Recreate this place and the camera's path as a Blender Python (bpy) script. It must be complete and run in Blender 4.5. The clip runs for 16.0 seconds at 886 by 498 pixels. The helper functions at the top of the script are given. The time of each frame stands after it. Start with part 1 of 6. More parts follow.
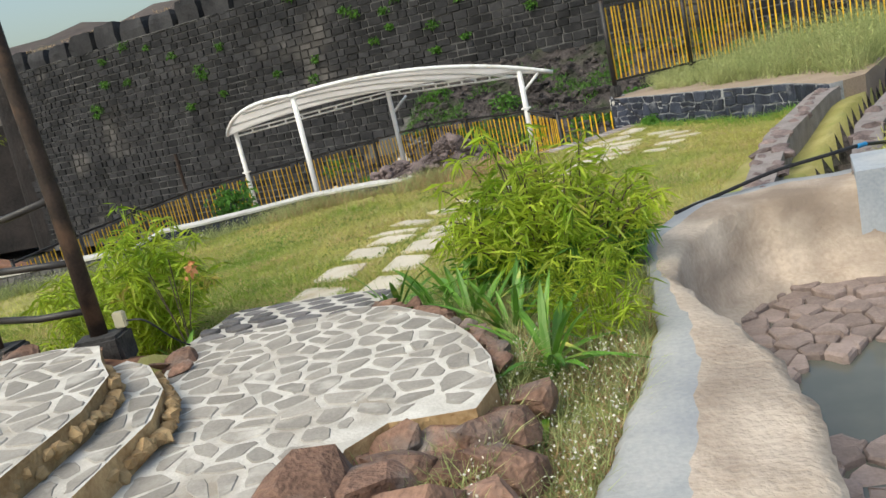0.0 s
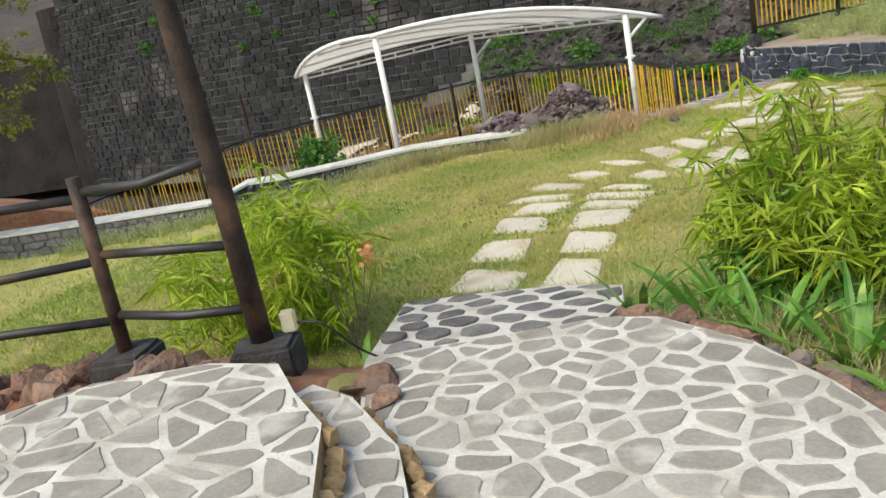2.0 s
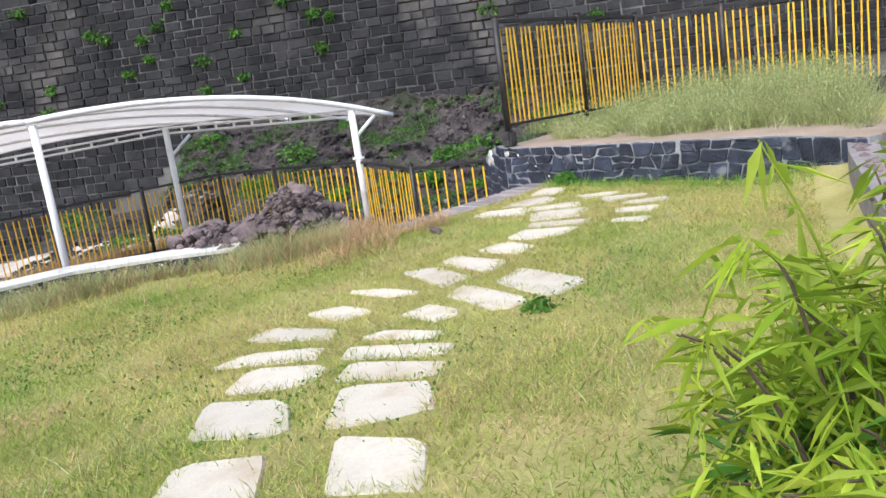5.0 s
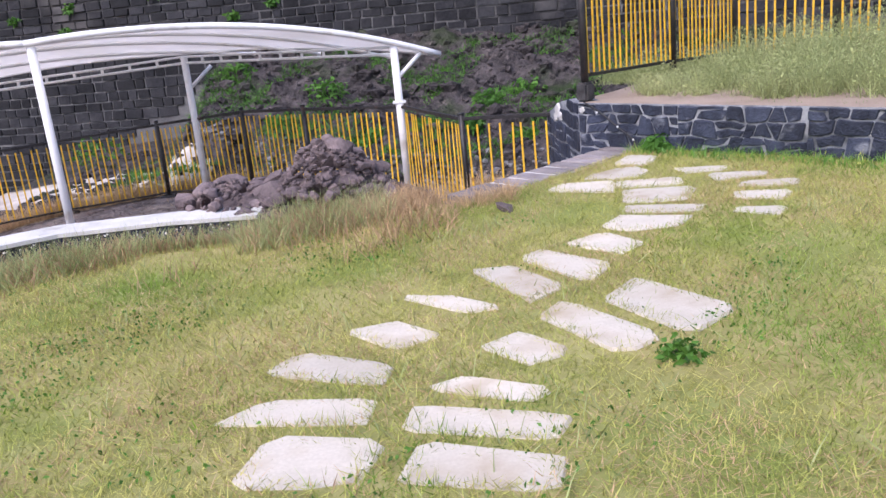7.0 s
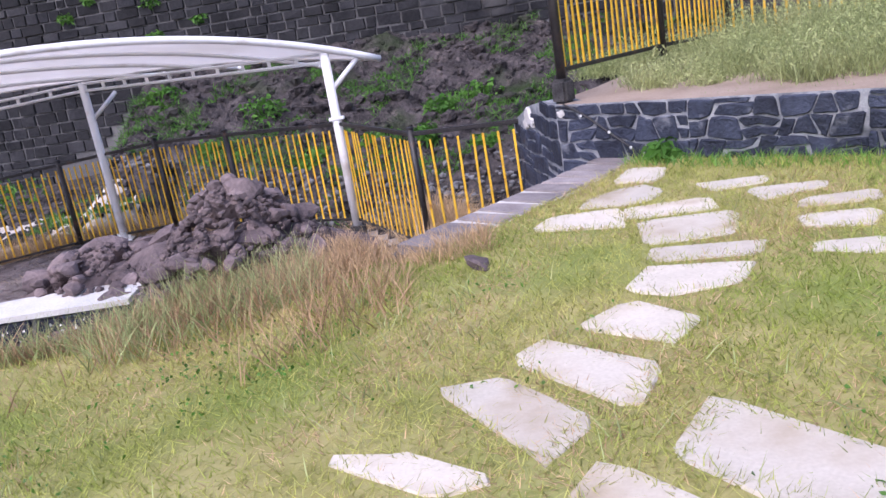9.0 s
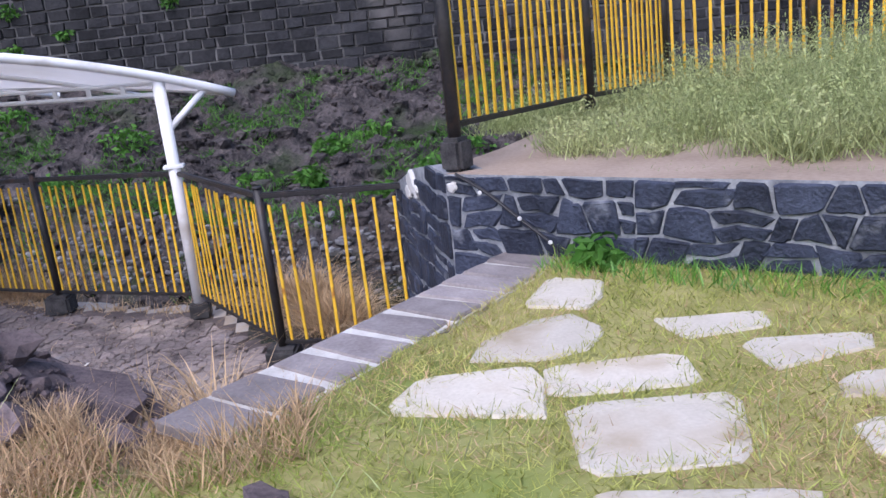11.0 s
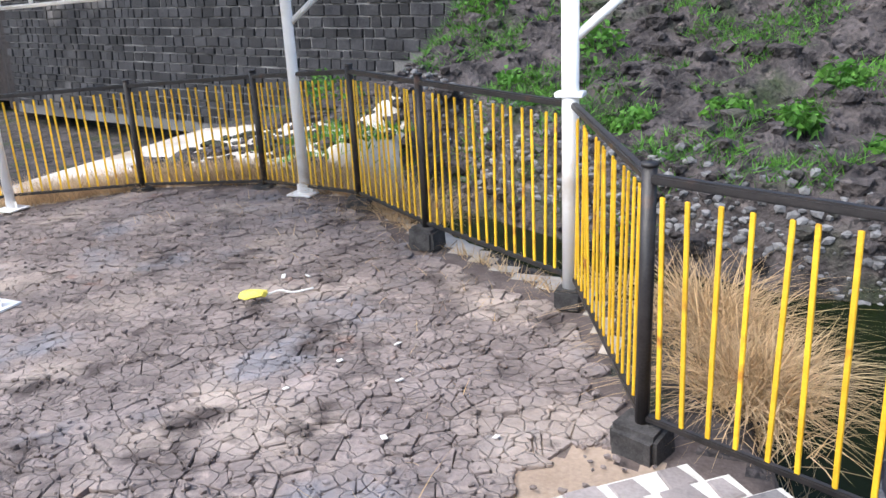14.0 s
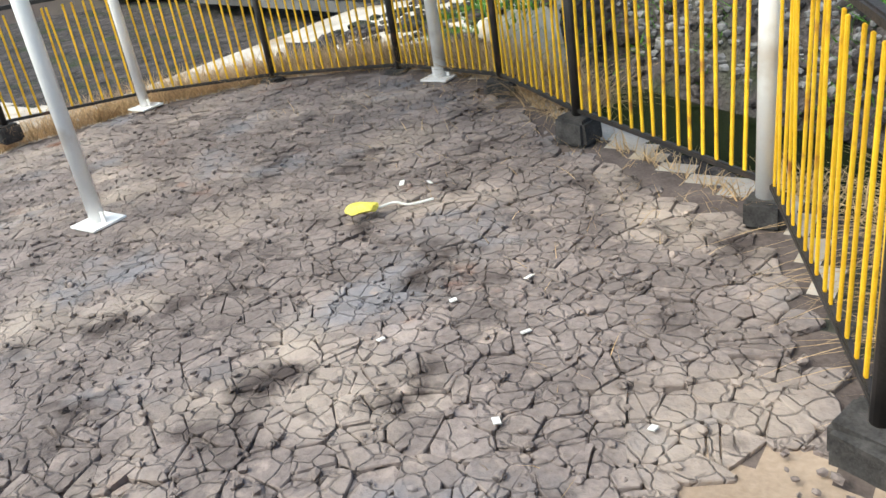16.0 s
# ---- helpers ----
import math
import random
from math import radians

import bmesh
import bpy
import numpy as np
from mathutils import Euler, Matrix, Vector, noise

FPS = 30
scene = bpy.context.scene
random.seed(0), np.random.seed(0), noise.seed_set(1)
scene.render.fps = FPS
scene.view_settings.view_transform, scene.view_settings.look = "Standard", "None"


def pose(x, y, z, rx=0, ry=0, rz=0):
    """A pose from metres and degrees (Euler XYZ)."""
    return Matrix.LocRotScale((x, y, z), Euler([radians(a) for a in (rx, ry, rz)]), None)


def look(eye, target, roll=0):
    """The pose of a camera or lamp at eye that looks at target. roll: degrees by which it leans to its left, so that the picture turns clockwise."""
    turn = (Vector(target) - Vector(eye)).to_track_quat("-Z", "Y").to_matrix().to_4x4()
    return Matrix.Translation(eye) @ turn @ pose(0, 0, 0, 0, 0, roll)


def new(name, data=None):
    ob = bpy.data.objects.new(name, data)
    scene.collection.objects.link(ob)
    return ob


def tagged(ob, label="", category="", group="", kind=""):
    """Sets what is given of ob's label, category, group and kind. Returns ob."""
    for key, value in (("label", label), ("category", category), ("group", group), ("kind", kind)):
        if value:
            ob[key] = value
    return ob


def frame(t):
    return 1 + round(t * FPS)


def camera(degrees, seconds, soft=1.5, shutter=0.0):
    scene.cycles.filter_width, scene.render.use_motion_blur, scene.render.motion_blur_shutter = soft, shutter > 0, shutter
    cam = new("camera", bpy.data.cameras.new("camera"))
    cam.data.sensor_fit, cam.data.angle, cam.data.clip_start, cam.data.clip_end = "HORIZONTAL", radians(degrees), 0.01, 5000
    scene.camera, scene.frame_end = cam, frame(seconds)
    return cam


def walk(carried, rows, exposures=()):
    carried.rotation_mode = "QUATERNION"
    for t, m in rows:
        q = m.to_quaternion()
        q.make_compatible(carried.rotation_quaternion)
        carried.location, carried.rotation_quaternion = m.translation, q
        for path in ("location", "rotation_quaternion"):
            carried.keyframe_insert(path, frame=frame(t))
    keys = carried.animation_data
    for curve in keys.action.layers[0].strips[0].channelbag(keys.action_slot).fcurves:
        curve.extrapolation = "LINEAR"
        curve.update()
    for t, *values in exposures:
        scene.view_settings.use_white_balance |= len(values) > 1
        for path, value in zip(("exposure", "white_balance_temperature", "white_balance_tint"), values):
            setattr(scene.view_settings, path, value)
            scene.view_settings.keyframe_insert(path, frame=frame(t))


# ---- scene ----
cam = camera(55.7, 16.0)
PATH = [
    (0, (2.997, -3.228, 3.03), (2.444, -1.36, 2.579), -13.0),
    (0.5, (2.612, -2.968, 3.066), (1.901, -1.15, 2.631), -10.3),
    (1, (2.228, -2.748, 3.087), (1.501, -0.948, 2.604), -8.6),
    (1.5, (1.906, -2.538, 3.131), (1.235, -0.733, 2.591), -10.9),
    (2, (1.596, -2.23, 3.134), (0.959, -0.416, 2.583), -11.7),
    (2.5, (1.368, -1.982, 3.122), (0.977, -0.117, 2.514), -11.0),
    (3, (1.198, -1.62, 3.042), (1.092, 0.273, 2.405), -11.2),
    (3.5, (1.052, -1.202, 2.987), (1.232, 0.67, 2.307), -11.9),
    (4, (1.053, -0.71, 2.791), (1.209, 1.192, 2.193), -11.2),
    (4.5, (0.987, -0.071, 2.737), (1.034, 1.875, 2.279), -8.3),
    (5, (0.955, 0.514, 2.75), (1.019, 2.468, 2.329), -8.2),
    (5.2, (0.908, 0.715, 2.766), (0.908, 2.662, 2.307), -7.6),
    (7.3, (0.673, 2.314, 2.774), (0.673, 4.235, 2.217), -5.7),
    (7.5, (0.685, 2.474, 2.689), (0.686, 4.398, 2.142), -5.8),
    (8, (0.69, 2.946, 2.547), (0.697, 4.881, 2.04), -5.3),
    (8.5, (0.746, 3.529, 2.466), (0.81, 5.458, 1.942), -8.5),
    (9, (0.81, 3.985, 2.602), (0.894, 5.905, 2.049), -9.7),
    (9.5, (0.957, 4.674, 2.554), (1.148, 6.606, 2.074), -8.5),
    (9.7, (1.084, 4.898, 2.51), (1.249, 6.834, 2.037), -8.8),
    (11.8, (1.486, 6.845, 2.441), (1.868, 8.727, 1.882), -5.0),
    (12, (1.548, 7.054, 2.408), (1.838, 8.948, 1.835), -4.5),
    (12.5, (1.664, 7.545, 2.402), (1.676, 9.464, 1.837), -3.2),
    (13, (1.685, 8.06, 2.393), (1.412, 9.979, 1.897), -3.8),
    (13.5, (1.729, 8.524, 2.379), (1.134, 10.366, 1.872), -3.4),
    (14, (1.688, 8.944, 2.331), (0.917, 10.675, 1.691), -3.0),
    (14.5, (1.645, 9.356, 2.314), (0.753, 10.991, 1.583), -3.7),
    (15, (1.602, 9.71, 2.271), (0.584, 11.254, 1.512), -3.5),
    (15.5, (1.472, 9.952, 2.154), (0.443, 11.444, 1.31), -5.3),
    (16, (1.329, 10.187, 2.034), (0.22, 11.607, 1.166), -9.3),
]
EXPOSURES = [(0.0, 0.3, 6700, 1), (3.0, 0.4, 6500, 2), (5.0, 0.66, 5950, 9), (7.5, 0.48, 5700, 24), (9.0, 0.5, 5600, 26), (9.7, 0.5, 5450, 24), (11.8, 0.24, 5350, 20), (12.5, 0.44, 5250, 20), (13.5, 1.02, 5550, 15), (14.5, 1.05, 6050, 3), (15.0, 1.0, 6150, 2), (16.0, 0.88, 6250, -1)]
walk(cam, [(t, look(eye, target, roll)) for t, eye, target, roll in PATH], EXPOSURES)

# ---- light ----
SUN_EL, SUN_AZ = radians(52), radians(215)
world = bpy.data.worlds.new("world")
scene.world = world
world.use_nodes = True
wn = world.node_tree.nodes
sky = wn.new("ShaderNodeTexSky")
sky.sky_type, sky.sun_disc, sky.sun_elevation, sky.sun_rotation = "NISHITA", False, SUN_EL, SUN_AZ
sky.dust_density, sky.air_density, sky.ozone_density = 4.0, 1.2, 1.0
world.node_tree.links.new(sky.outputs[0], wn["Background"].inputs[0])
wn["Background"].inputs[1].default_value = 0.15
sun = new("sun", bpy.data.lights.new("sun", "SUN"))
sun.data.energy, sun.data.angle, sun.data.color = 1.5, radians(55), (1.0, 0.94, 0.84)
sd = Vector((math.sin(SUN_AZ) * math.cos(SUN_EL), math.cos(SUN_AZ) * math.cos(SUN_EL), math.sin(SUN_EL)))
sun.matrix_world = look(sd * 40, (0, 0, 0))

rng = np.random.default_rng(7)


# ---- materials ----
def mat(name, a, b, scale=6.0, fine=60.0, rough=0.85, bump=0.3, c=None, cscale=1.2, camt=0.5, island=0.0, obj=0.0, metal=0.0, spec=0.3, bdist=0.02, trans=0.0, more=(), cracks=0.0):
    """Two colours mixed by coarse and fine grain, a third in stains; brightness varied by piece or by island."""
    m = bpy.data.materials.new(name)
    m.use_nodes = True
    nt = m.node_tree
    N, L = nt.nodes, nt.links
    p = N["Principled BSDF"]
    geo = N.new("ShaderNodeNewGeometry")

    def noise_node(s, detail):
        n = N.new("ShaderNodeTexNoise")
        n.inputs["Scale"].default_value, n.inputs["Detail"].default_value = s, detail
        L.new(geo.outputs["Position"], n.inputs["Vector"])
        return n
    n1, n2 = noise_node(scale, 4), noise_node(fine, 3)
    add = N.new("ShaderNodeMath")
    add.operation = "MULTIPLY_ADD"
    L.new(n2.outputs[0], add.inputs[0])
    add.inputs[1].default_value = 0.55
    L.new(n1.outputs[0], add.inputs[2])
    ramp = N.new("ShaderNodeMapRange")
    ramp.inputs[1].default_value, ramp.inputs[2].default_value = 0.5, 1.05
    L.new(add.outputs[0], ramp.inputs[0])
    mix = N.new("ShaderNodeMix")
    mix.data_type = "RGBA"
    mix.inputs[6].default_value, mix.inputs[7].default_value = (*a, 1), (*b, 1)
    L.new(ramp.outputs[0], mix.inputs[0])
    col = mix.outputs[2]
    if c:
        n3 = noise_node(cscale, 5)
        r3 = N.new("ShaderNodeMapRange")
        r3.inputs[1].default_value, r3.inputs[2].default_value = 0.62 - camt * 0.3, 0.72
        L.new(n3.outputs[0], r3.inputs[0])
        mx = N.new("ShaderNodeMix")
        mx.data_type = "RGBA"
        mx.inputs[7].default_value = (*c, 1)
        L.new(r3.outputs[0], mx.inputs[0])
        L.new(col, mx.inputs[6])
        col = mx.outputs[2]
    for tint, size, start, end, shift in more:
        n4 = N.new("ShaderNodeTexNoise")
        n4.inputs["Scale"].default_value, n4.inputs["Detail"].default_value, n4.inputs["Roughness"].default_value = size, 6, 0.6
        mv = N.new("ShaderNodeVectorMath")
        mv.inputs[1].default_value = (shift, shift * 0.7, 0)
        L.new(geo.outputs["Position"], mv.inputs[0])
        L.new(mv.outputs[0], n4.inputs["Vector"])
        r4 = N.new("ShaderNodeMapRange")
        r4.inputs[1].default_value, r4.inputs[2].default_value = start, end
        L.new(n4.outputs[0], r4.inputs[0])
        m4 = N.new("ShaderNodeMix")
        m4.data_type = "RGBA"
        m4.inputs[7].default_value = (*tint, 1)
        L.new(r4.outputs[0], m4.inputs[0])
        L.new(col, m4.inputs[6])
        col = m4.outputs[2]
    height = add.outputs[0]
    if cracks:
        warp = N.new("ShaderNodeVectorMath")
        warp.operation = "MULTIPLY_ADD"
        n5 = noise_node(cracks * 0.9, 3)
        L.new(n5.outputs["Color"], warp.inputs[0])
        warp.inputs[1].default_value = (0.9 / cracks,) * 3
        L.new(geo.outputs["Position"], warp.inputs[2])
        vor = N.new("ShaderNodeTexVoronoi")
        vor.feature = "DISTANCE_TO_EDGE"
        vor.inputs["Scale"].default_value = cracks
        L.new(warp.outputs[0], vor.inputs["Vector"])
        edge = N.new("ShaderNodeMapRange")
        edge.inputs[1].default_value, edge.inputs[2].default_value = 0.0, 0.07
        L.new(vor.outputs["Distance"], edge.inputs[0])
        deep = N.new("ShaderNodeMath")
        deep.operation = "MULTIPLY_ADD"
        L.new(edge.outputs[0], deep.inputs[0])
        deep.inputs[1].default_value = 0.4
        L.new(height, deep.inputs[2])
        height = deep.outputs[0]
        # Crack shade put into the base colour: darker along the cell edges.
        crack_shade = N.new("ShaderNodeMix")
        crack_shade.data_type = "RGBA"
        crack_shade.inputs[6].default_value = (0.03, 0.025, 0.024, 1)
        fade = N.new("ShaderNodeMapRange")
        fade.inputs[1].default_value, fade.inputs[2].default_value, fade.inputs[3].default_value = 0.0, 0.03, 0.6
        L.new(vor.outputs["Distance"], fade.inputs[0])
        L.new(fade.outputs[0], crack_shade.inputs[0])
        L.new(col, crack_shade.inputs[7])
        col = crack_shade.outputs[2]
    for amount, out in ((island, geo.outputs["Random Per Island"]), (obj, None)):
        if amount:
            if out is None:
                out = N.new("ShaderNodeObjectInfo").outputs["Random"]
            mr = N.new("ShaderNodeMapRange")
            mr.inputs[3].default_value, mr.inputs[4].default_value = 1 - amount, 1 + amount
            L.new(out, mr.inputs[0])
            hs = N.new("ShaderNodeHueSaturation")
            L.new(mr.outputs[0], hs.inputs["Value"])
            L.new(col, hs.inputs["Color"])
            col = hs.outputs[0]
    L.new(col, p.inputs["Base Color"])
    p.inputs["Roughness"].default_value, p.inputs["Metallic"].default_value = rough, metal
    p.inputs["Specular IOR Level"].default_value = spec
    if bump:
        bp = N.new("ShaderNodeBump")
        bp.inputs["Strength"].default_value, bp.inputs["Distance"].default_value = bump, bdist
        L.new(height, bp.inputs["Height"])
        L.new(bp.outputs[0], p.inputs["Normal"])
    if trans:
        tr = N.new("ShaderNodeBsdfTranslucent")
        ms = N.new("ShaderNodeMixShader")
        ms.inputs[0].default_value = trans
        L.new(col, tr.inputs[0])
        L.new(p.outputs[0], ms.inputs[1])
        L.new(tr.outputs[0], ms.inputs[2])
        L.new(ms.outputs[0], N["Material Output"].inputs[0])
    return m


M_SOIL = mat("lawn_soil", (0.26, 0.25, 0.07), (0.44, 0.39, 0.17), 3, 45, 0.95, 0.4, c=(0.19, 0.26, 0.05), cscale=0.9)
M_MUD = mat("mud_bed", (0.06, 0.048, 0.045), (0.17, 0.135, 0.122), 5, 50, 0.95, 0.6)
M_BANK = mat("bank_earth", (0.012, 0.0105, 0.011), (0.125, 0.107, 0.104), 1.6, 11, 0.95, 1.0, c=(0.03, 0.05, 0.014), cscale=0.6, camt=0.25, bdist=0.2, more=(((0.16, 0.135, 0.125), 2.6, 0.6, 0.7, 3.0), ((0.008, 0.007, 0.008), 3.4, 0.55, 0.66, 7.0)))
M_SAND = mat("sandy_ground", (0.27, 0.205, 0.155), (0.44, 0.345, 0.27), 2, 40, 0.95, 0.4)
M_DUST = mat("pale_dusty_ground", (0.42, 0.37, 0.32), (0.66, 0.60, 0.53), 1.6, 30, 0.95, 0.5, c=(0.30, 0.22, 0.12), cscale=0.9, camt=0.35)
M_PLATE = mat("dried_mud_plate", (0.12, 0.098, 0.094), (0.30, 0.252, 0.238), 2.4, 30, 0.95, 1.0, c=(0.40, 0.335, 0.29), cscale=1.1, camt=0.35, obj=0.13, island=0.13, bdist=0.022,
              more=(((0.21, 0.20, 0.215), 0.9, 0.55, 0.66, 4.0), ((0.07, 0.055, 0.052), 1.6, 0.55, 0.66, 9.0), ((0.24, 0.135, 0.10), 1.1, 0.63, 0.72, 17.0), ((0.34, 0.28, 0.25), 6.0, 0.58, 0.7, 2.0)), cracks=8.5)
M_PATIO = mat("grey_flag_stone", (0.25, 0.228, 0.205), (0.40, 0.37, 0.335), 5, 70, 0.8, 0.5, c=(0.54, 0.51, 0.47), cscale=4.5, camt=0.16, obj=0.17, island=0.1, bdist=0.01)
M_BASALT = mat("dark_basalt_slab", (0.10, 0.095, 0.098), (0.24, 0.225, 0.225), 7, 60, 0.85, 0.7, obj=0.22, bdist=0.015)
M_PALEROCK = mat("pale_grey_stone", (0.09, 0.087, 0.09), (0.24, 0.235, 0.235), 3, 25, 0.9, 0.7, island=0.35, bdist=0.03)
M_MORTAR = mat("pale_mortar", (0.47, 0.445, 0.41), (0.72, 0.69, 0.645), 6, 80, 0.9, 0.5, c=(0.34, 0.30, 0.255), cscale=3.5, camt=0.4, bdist=0.012)
M_FLAG = mat("cream_flagstone", (0.52, 0.47, 0.38), (0.70, 0.64, 0.545), 3, 70, 0.85, 0.4, c=(0.44, 0.36, 0.25), cscale=3.0, camt=0.4, obj=0.1, bdist=0.008)
M_DARK = mat("blue_black_stone", (0.016, 0.019, 0.033), (0.056, 0.066, 0.10), 6, 45, 0.7, 0.9, c=(0.17, 0.18, 0.21), cscale=5, camt=0.03, obj=0.32, bdist=0.03)
M_DMORT = mat("grey_wall_mortar", (0.17, 0.18, 0.20), (0.42, 0.43, 0.45), 9, 60, 0.9, 0.6, c=(0.06, 0.065, 0.075), cscale=4, camt=0.4)
M_STAIR = mat("purple_grey_step_stone", (0.20, 0.172, 0.168), (0.36, 0.32, 0.31), 6, 60, 0.85, 0.5, obj=0.22, bdist=0.012)
M_FORT = mat("weathered_fort_block", (0.014, 0.0145, 0.018), (0.066, 0.065, 0.07), 0.9, 12, 0.95, 0.8, c=(0.15, 0.14, 0.135), cscale=0.3, camt=0.05, island=0.4, obj=0.3, bdist=0.05)
M_FMORT = mat("fort_mortar", (0.07, 0.069, 0.072), (0.24, 0.235, 0.23), 1.2, 18, 0.95, 0.6, c=(0.03, 0.027, 0.027), cscale=0.3, camt=0.6)
M_REAR = mat("blackened_far_masonry", (0.008, 0.007, 0.008), (0.035, 0.029, 0.028), 0.7, 5, 0.95, 0.9, c=(0.06, 0.045, 0.04), cscale=0.25, camt=0.15, bdist=0.15)
M_RUBBLE = mat("reddish_rock", (0.11, 0.065, 0.05), (0.34, 0.205, 0.15), 5, 40, 0.9, 0.9, c=(0.21, 0.18, 0.165), cscale=4, camt=0.3, obj=0.25, bdist=0.03)
M_HEAP = mat("purple_brown_rubble", (0.07, 0.055, 0.056), (0.22, 0.17, 0.165), 6, 45, 0.95, 0.8, obj=0.28, island=0.2, bdist=0.02)
M_KERB = mat("whitewashed_coping", (0.54, 0.52, 0.49), (0.75, 0.73, 0.70), 4, 50, 0.8, 0.4, c=(0.42, 0.39, 0.35), cscale=3, camt=0.2)
M_CONC = mat("pool_cement", (0.29, 0.305, 0.33), (0.45, 0.45, 0.45), 2.5, 40, 0.75, 0.35, c=(0.24, 0.26, 0.30), cscale=1.1, camt=0.3, bdist=0.02)
M_PLASTER = mat("cream_pool_plaster", (0.40, 0.315, 0.25), (0.70, 0.60, 0.51), 2.6, 30, 0.8, 0.6, c=(0.24, 0.19, 0.155), cscale=1.1, camt=0.5, bdist=0.04)
M_BLUECEM = mat("blue_grey_cement", (0.30, 0.335, 0.39), (0.46, 0.49, 0.53), 2.5, 40, 0.75, 0.35, c=(0.52, 0.52, 0.51), cscale=1.4, camt=0.2, bdist=0.02)
M_BROWN = mat("brown_dry_grass", (0.32, 0.20, 0.11), (0.58, 0.41, 0.24), 1.5, 8, 0.8, 0, island=0.35, trans=0.2)
M_PROCK = mat("pool_mud_rock", (0.20, 0.155, 0.14), (0.34, 0.27, 0.25), 6, 50, 0.85, 0.6, obj=0.2, island=0.2)
M_WHITE = mat("white_steel_paint", (0.86, 0.855, 0.855), (0.92, 0.915, 0.915), 8, 90, 0.4, 0.05, c=(0.66, 0.62, 0.58), cscale=3, camt=0.1, spec=0.5)
M_FABRIC = mat("cream_tarpaulin", (0.74, 0.69, 0.64), (0.82, 0.77, 0.72), 1.2, 60, 0.6, 0.1, c=(0.64, 0.59, 0.52), cscale=0.8, trans=0.62)
M_YELLOW = mat("yellow_bar_paint", (0.70, 0.40, 0.015), (0.90, 0.58, 0.03), 10, 90, 0.5, 0.1, c=(0.42, 0.17, 0.03), cscale=6, camt=0.05, obj=0.12, spec=0.5)
M_BLACK = mat("black_rail_paint", (0.012, 0.011, 0.012), (0.04, 0.035, 0.035), 9, 70, 0.45, 0.2, c=(0.09, 0.05, 0.035), cscale=5, camt=0.1, spec=0.5)
M_POLE = mat("rusty_brown_pole", (0.02, 0.014, 0.012), (0.062, 0.04, 0.033), 7, 60, 0.6, 0.4, c=(0.13, 0.075, 0.05), cscale=4, camt=0.2)
M_BLOCK = mat("black_concrete_footing", (0.02, 0.02, 0.021), (0.085, 0.08, 0.08), 12, 70, 0.8, 0.6)
M_OCHRE = mat("broken_ochre_edge", (0.28, 0.17, 0.08), (0.5, 0.36, 0.2), 9, 50, 0.9, 0.8, obj=0.2, bdist=0.02)
M_WATER = mat("green_moat_water", (0.007, 0.011, 0.003), (0.012, 0.018, 0.006), 0.5, 3, 0.22, 0.05, spec=0.12)
M_PWATER = mat("shallow_pool_water", (0.10, 0.105, 0.09), (0.14, 0.14, 0.12), 1.0, 5, 0.05, 0.02, spec=0.5)
M_GRASS = mat("lawn_blades", (0.27, 0.33, 0.055), (0.55, 0.50, 0.17), 0.8, 6, 0.7, 0, c=(0.17, 0.30, 0.035), cscale=0.55, camt=0.35, island=0.4, trans=0.25)
M_LUSH = mat("green_lawn_blades", (0.10, 0.21, 0.02), (0.27, 0.37, 0.05), 0.9, 6, 0.7, 0, island=0.4, trans=0.25)
M_STRAW = mat("dry_straw_grass", (0.43, 0.29, 0.15), (0.64, 0.47, 0.28), 1.5, 8, 0.8, 0, island=0.35, trans=0.2)
M_WEED = mat("pale_weed_grass", (0.28, 0.34, 0.12), (0.47, 0.50, 0.24), 1.5, 8, 0.8, 0, c=(0.52, 0.42, 0.22), cscale=0.9, camt=0.15, island=0.35, trans=0.25)
M_BAMBOO = mat("bamboo_leaf", (0.20, 0.35, 0.02), (0.54, 0.62, 0.07), 3, 12, 0.5, 0, c=(0.58, 0.48, 0.13), cscale=4, camt=0.0, island=0.4, trans=0.45, spec=0.4)
# Dark green weeds, and the shade inside the bamboo bush as leaf colour.
M_DEEP = mat("dark_green_and_shaded_leaf", (0.06, 0.17, 0.02), (0.14, 0.29, 0.04), 3, 12, 0.5, 0, island=0.35, trans=0.3, spec=0.4)
M_IRIS = mat("strap_leaf_green", (0.06, 0.19, 0.025), (0.20, 0.37, 0.05), 4, 14, 0.4, 0, c=(0.55, 0.52, 0.13), cscale=5, camt=0.05, island=0.3, obj=0.25, trans=0.25, spec=0.5)
M_SHRUB = mat("wall_shrub_leaf", (0.05, 0.15, 0.02), (0.14, 0.30, 0.045), 2, 9, 0.6, 0, island=0.4, trans=0.3)
M_TREE = mat("yellow_green_tree_leaf", (0.16, 0.20, 0.02), (0.36, 0.37, 0.06), 1.5, 8, 0.55, 0, island=0.4, trans=0.4)
M_BARK = mat("brown_bark", (0.07, 0.05, 0.035), (0.17, 0.13, 0.095), 8, 40, 0.9, 0.7)
M_FLOWER = mat("orange_flower", (0.55, 0.20, 0.07), (0.75, 0.38, 0.18), 9, 30, 0.6, 0)
M_WFLOWER = mat("tiny_white_flower", (0.62, 0.58, 0.5), (0.8, 0.77, 0.7), 9, 30, 0.6, 0)
M_CREAM = mat("cream_plastic_box", (0.60, 0.54, 0.38), (0.70, 0.64, 0.47), 9, 50, 0.5, 0.05)
M_HOSE = mat("black_rubber_hose", (0.012, 0.012, 0.014), (0.03, 0.03, 0.034), 20, 80, 0.4, 0.1)
M_BLUE = mat("blue_hose_end", (0.02, 0.18, 0.42), (0.03, 0.24, 0.5), 20, 80, 0.4, 0.1)
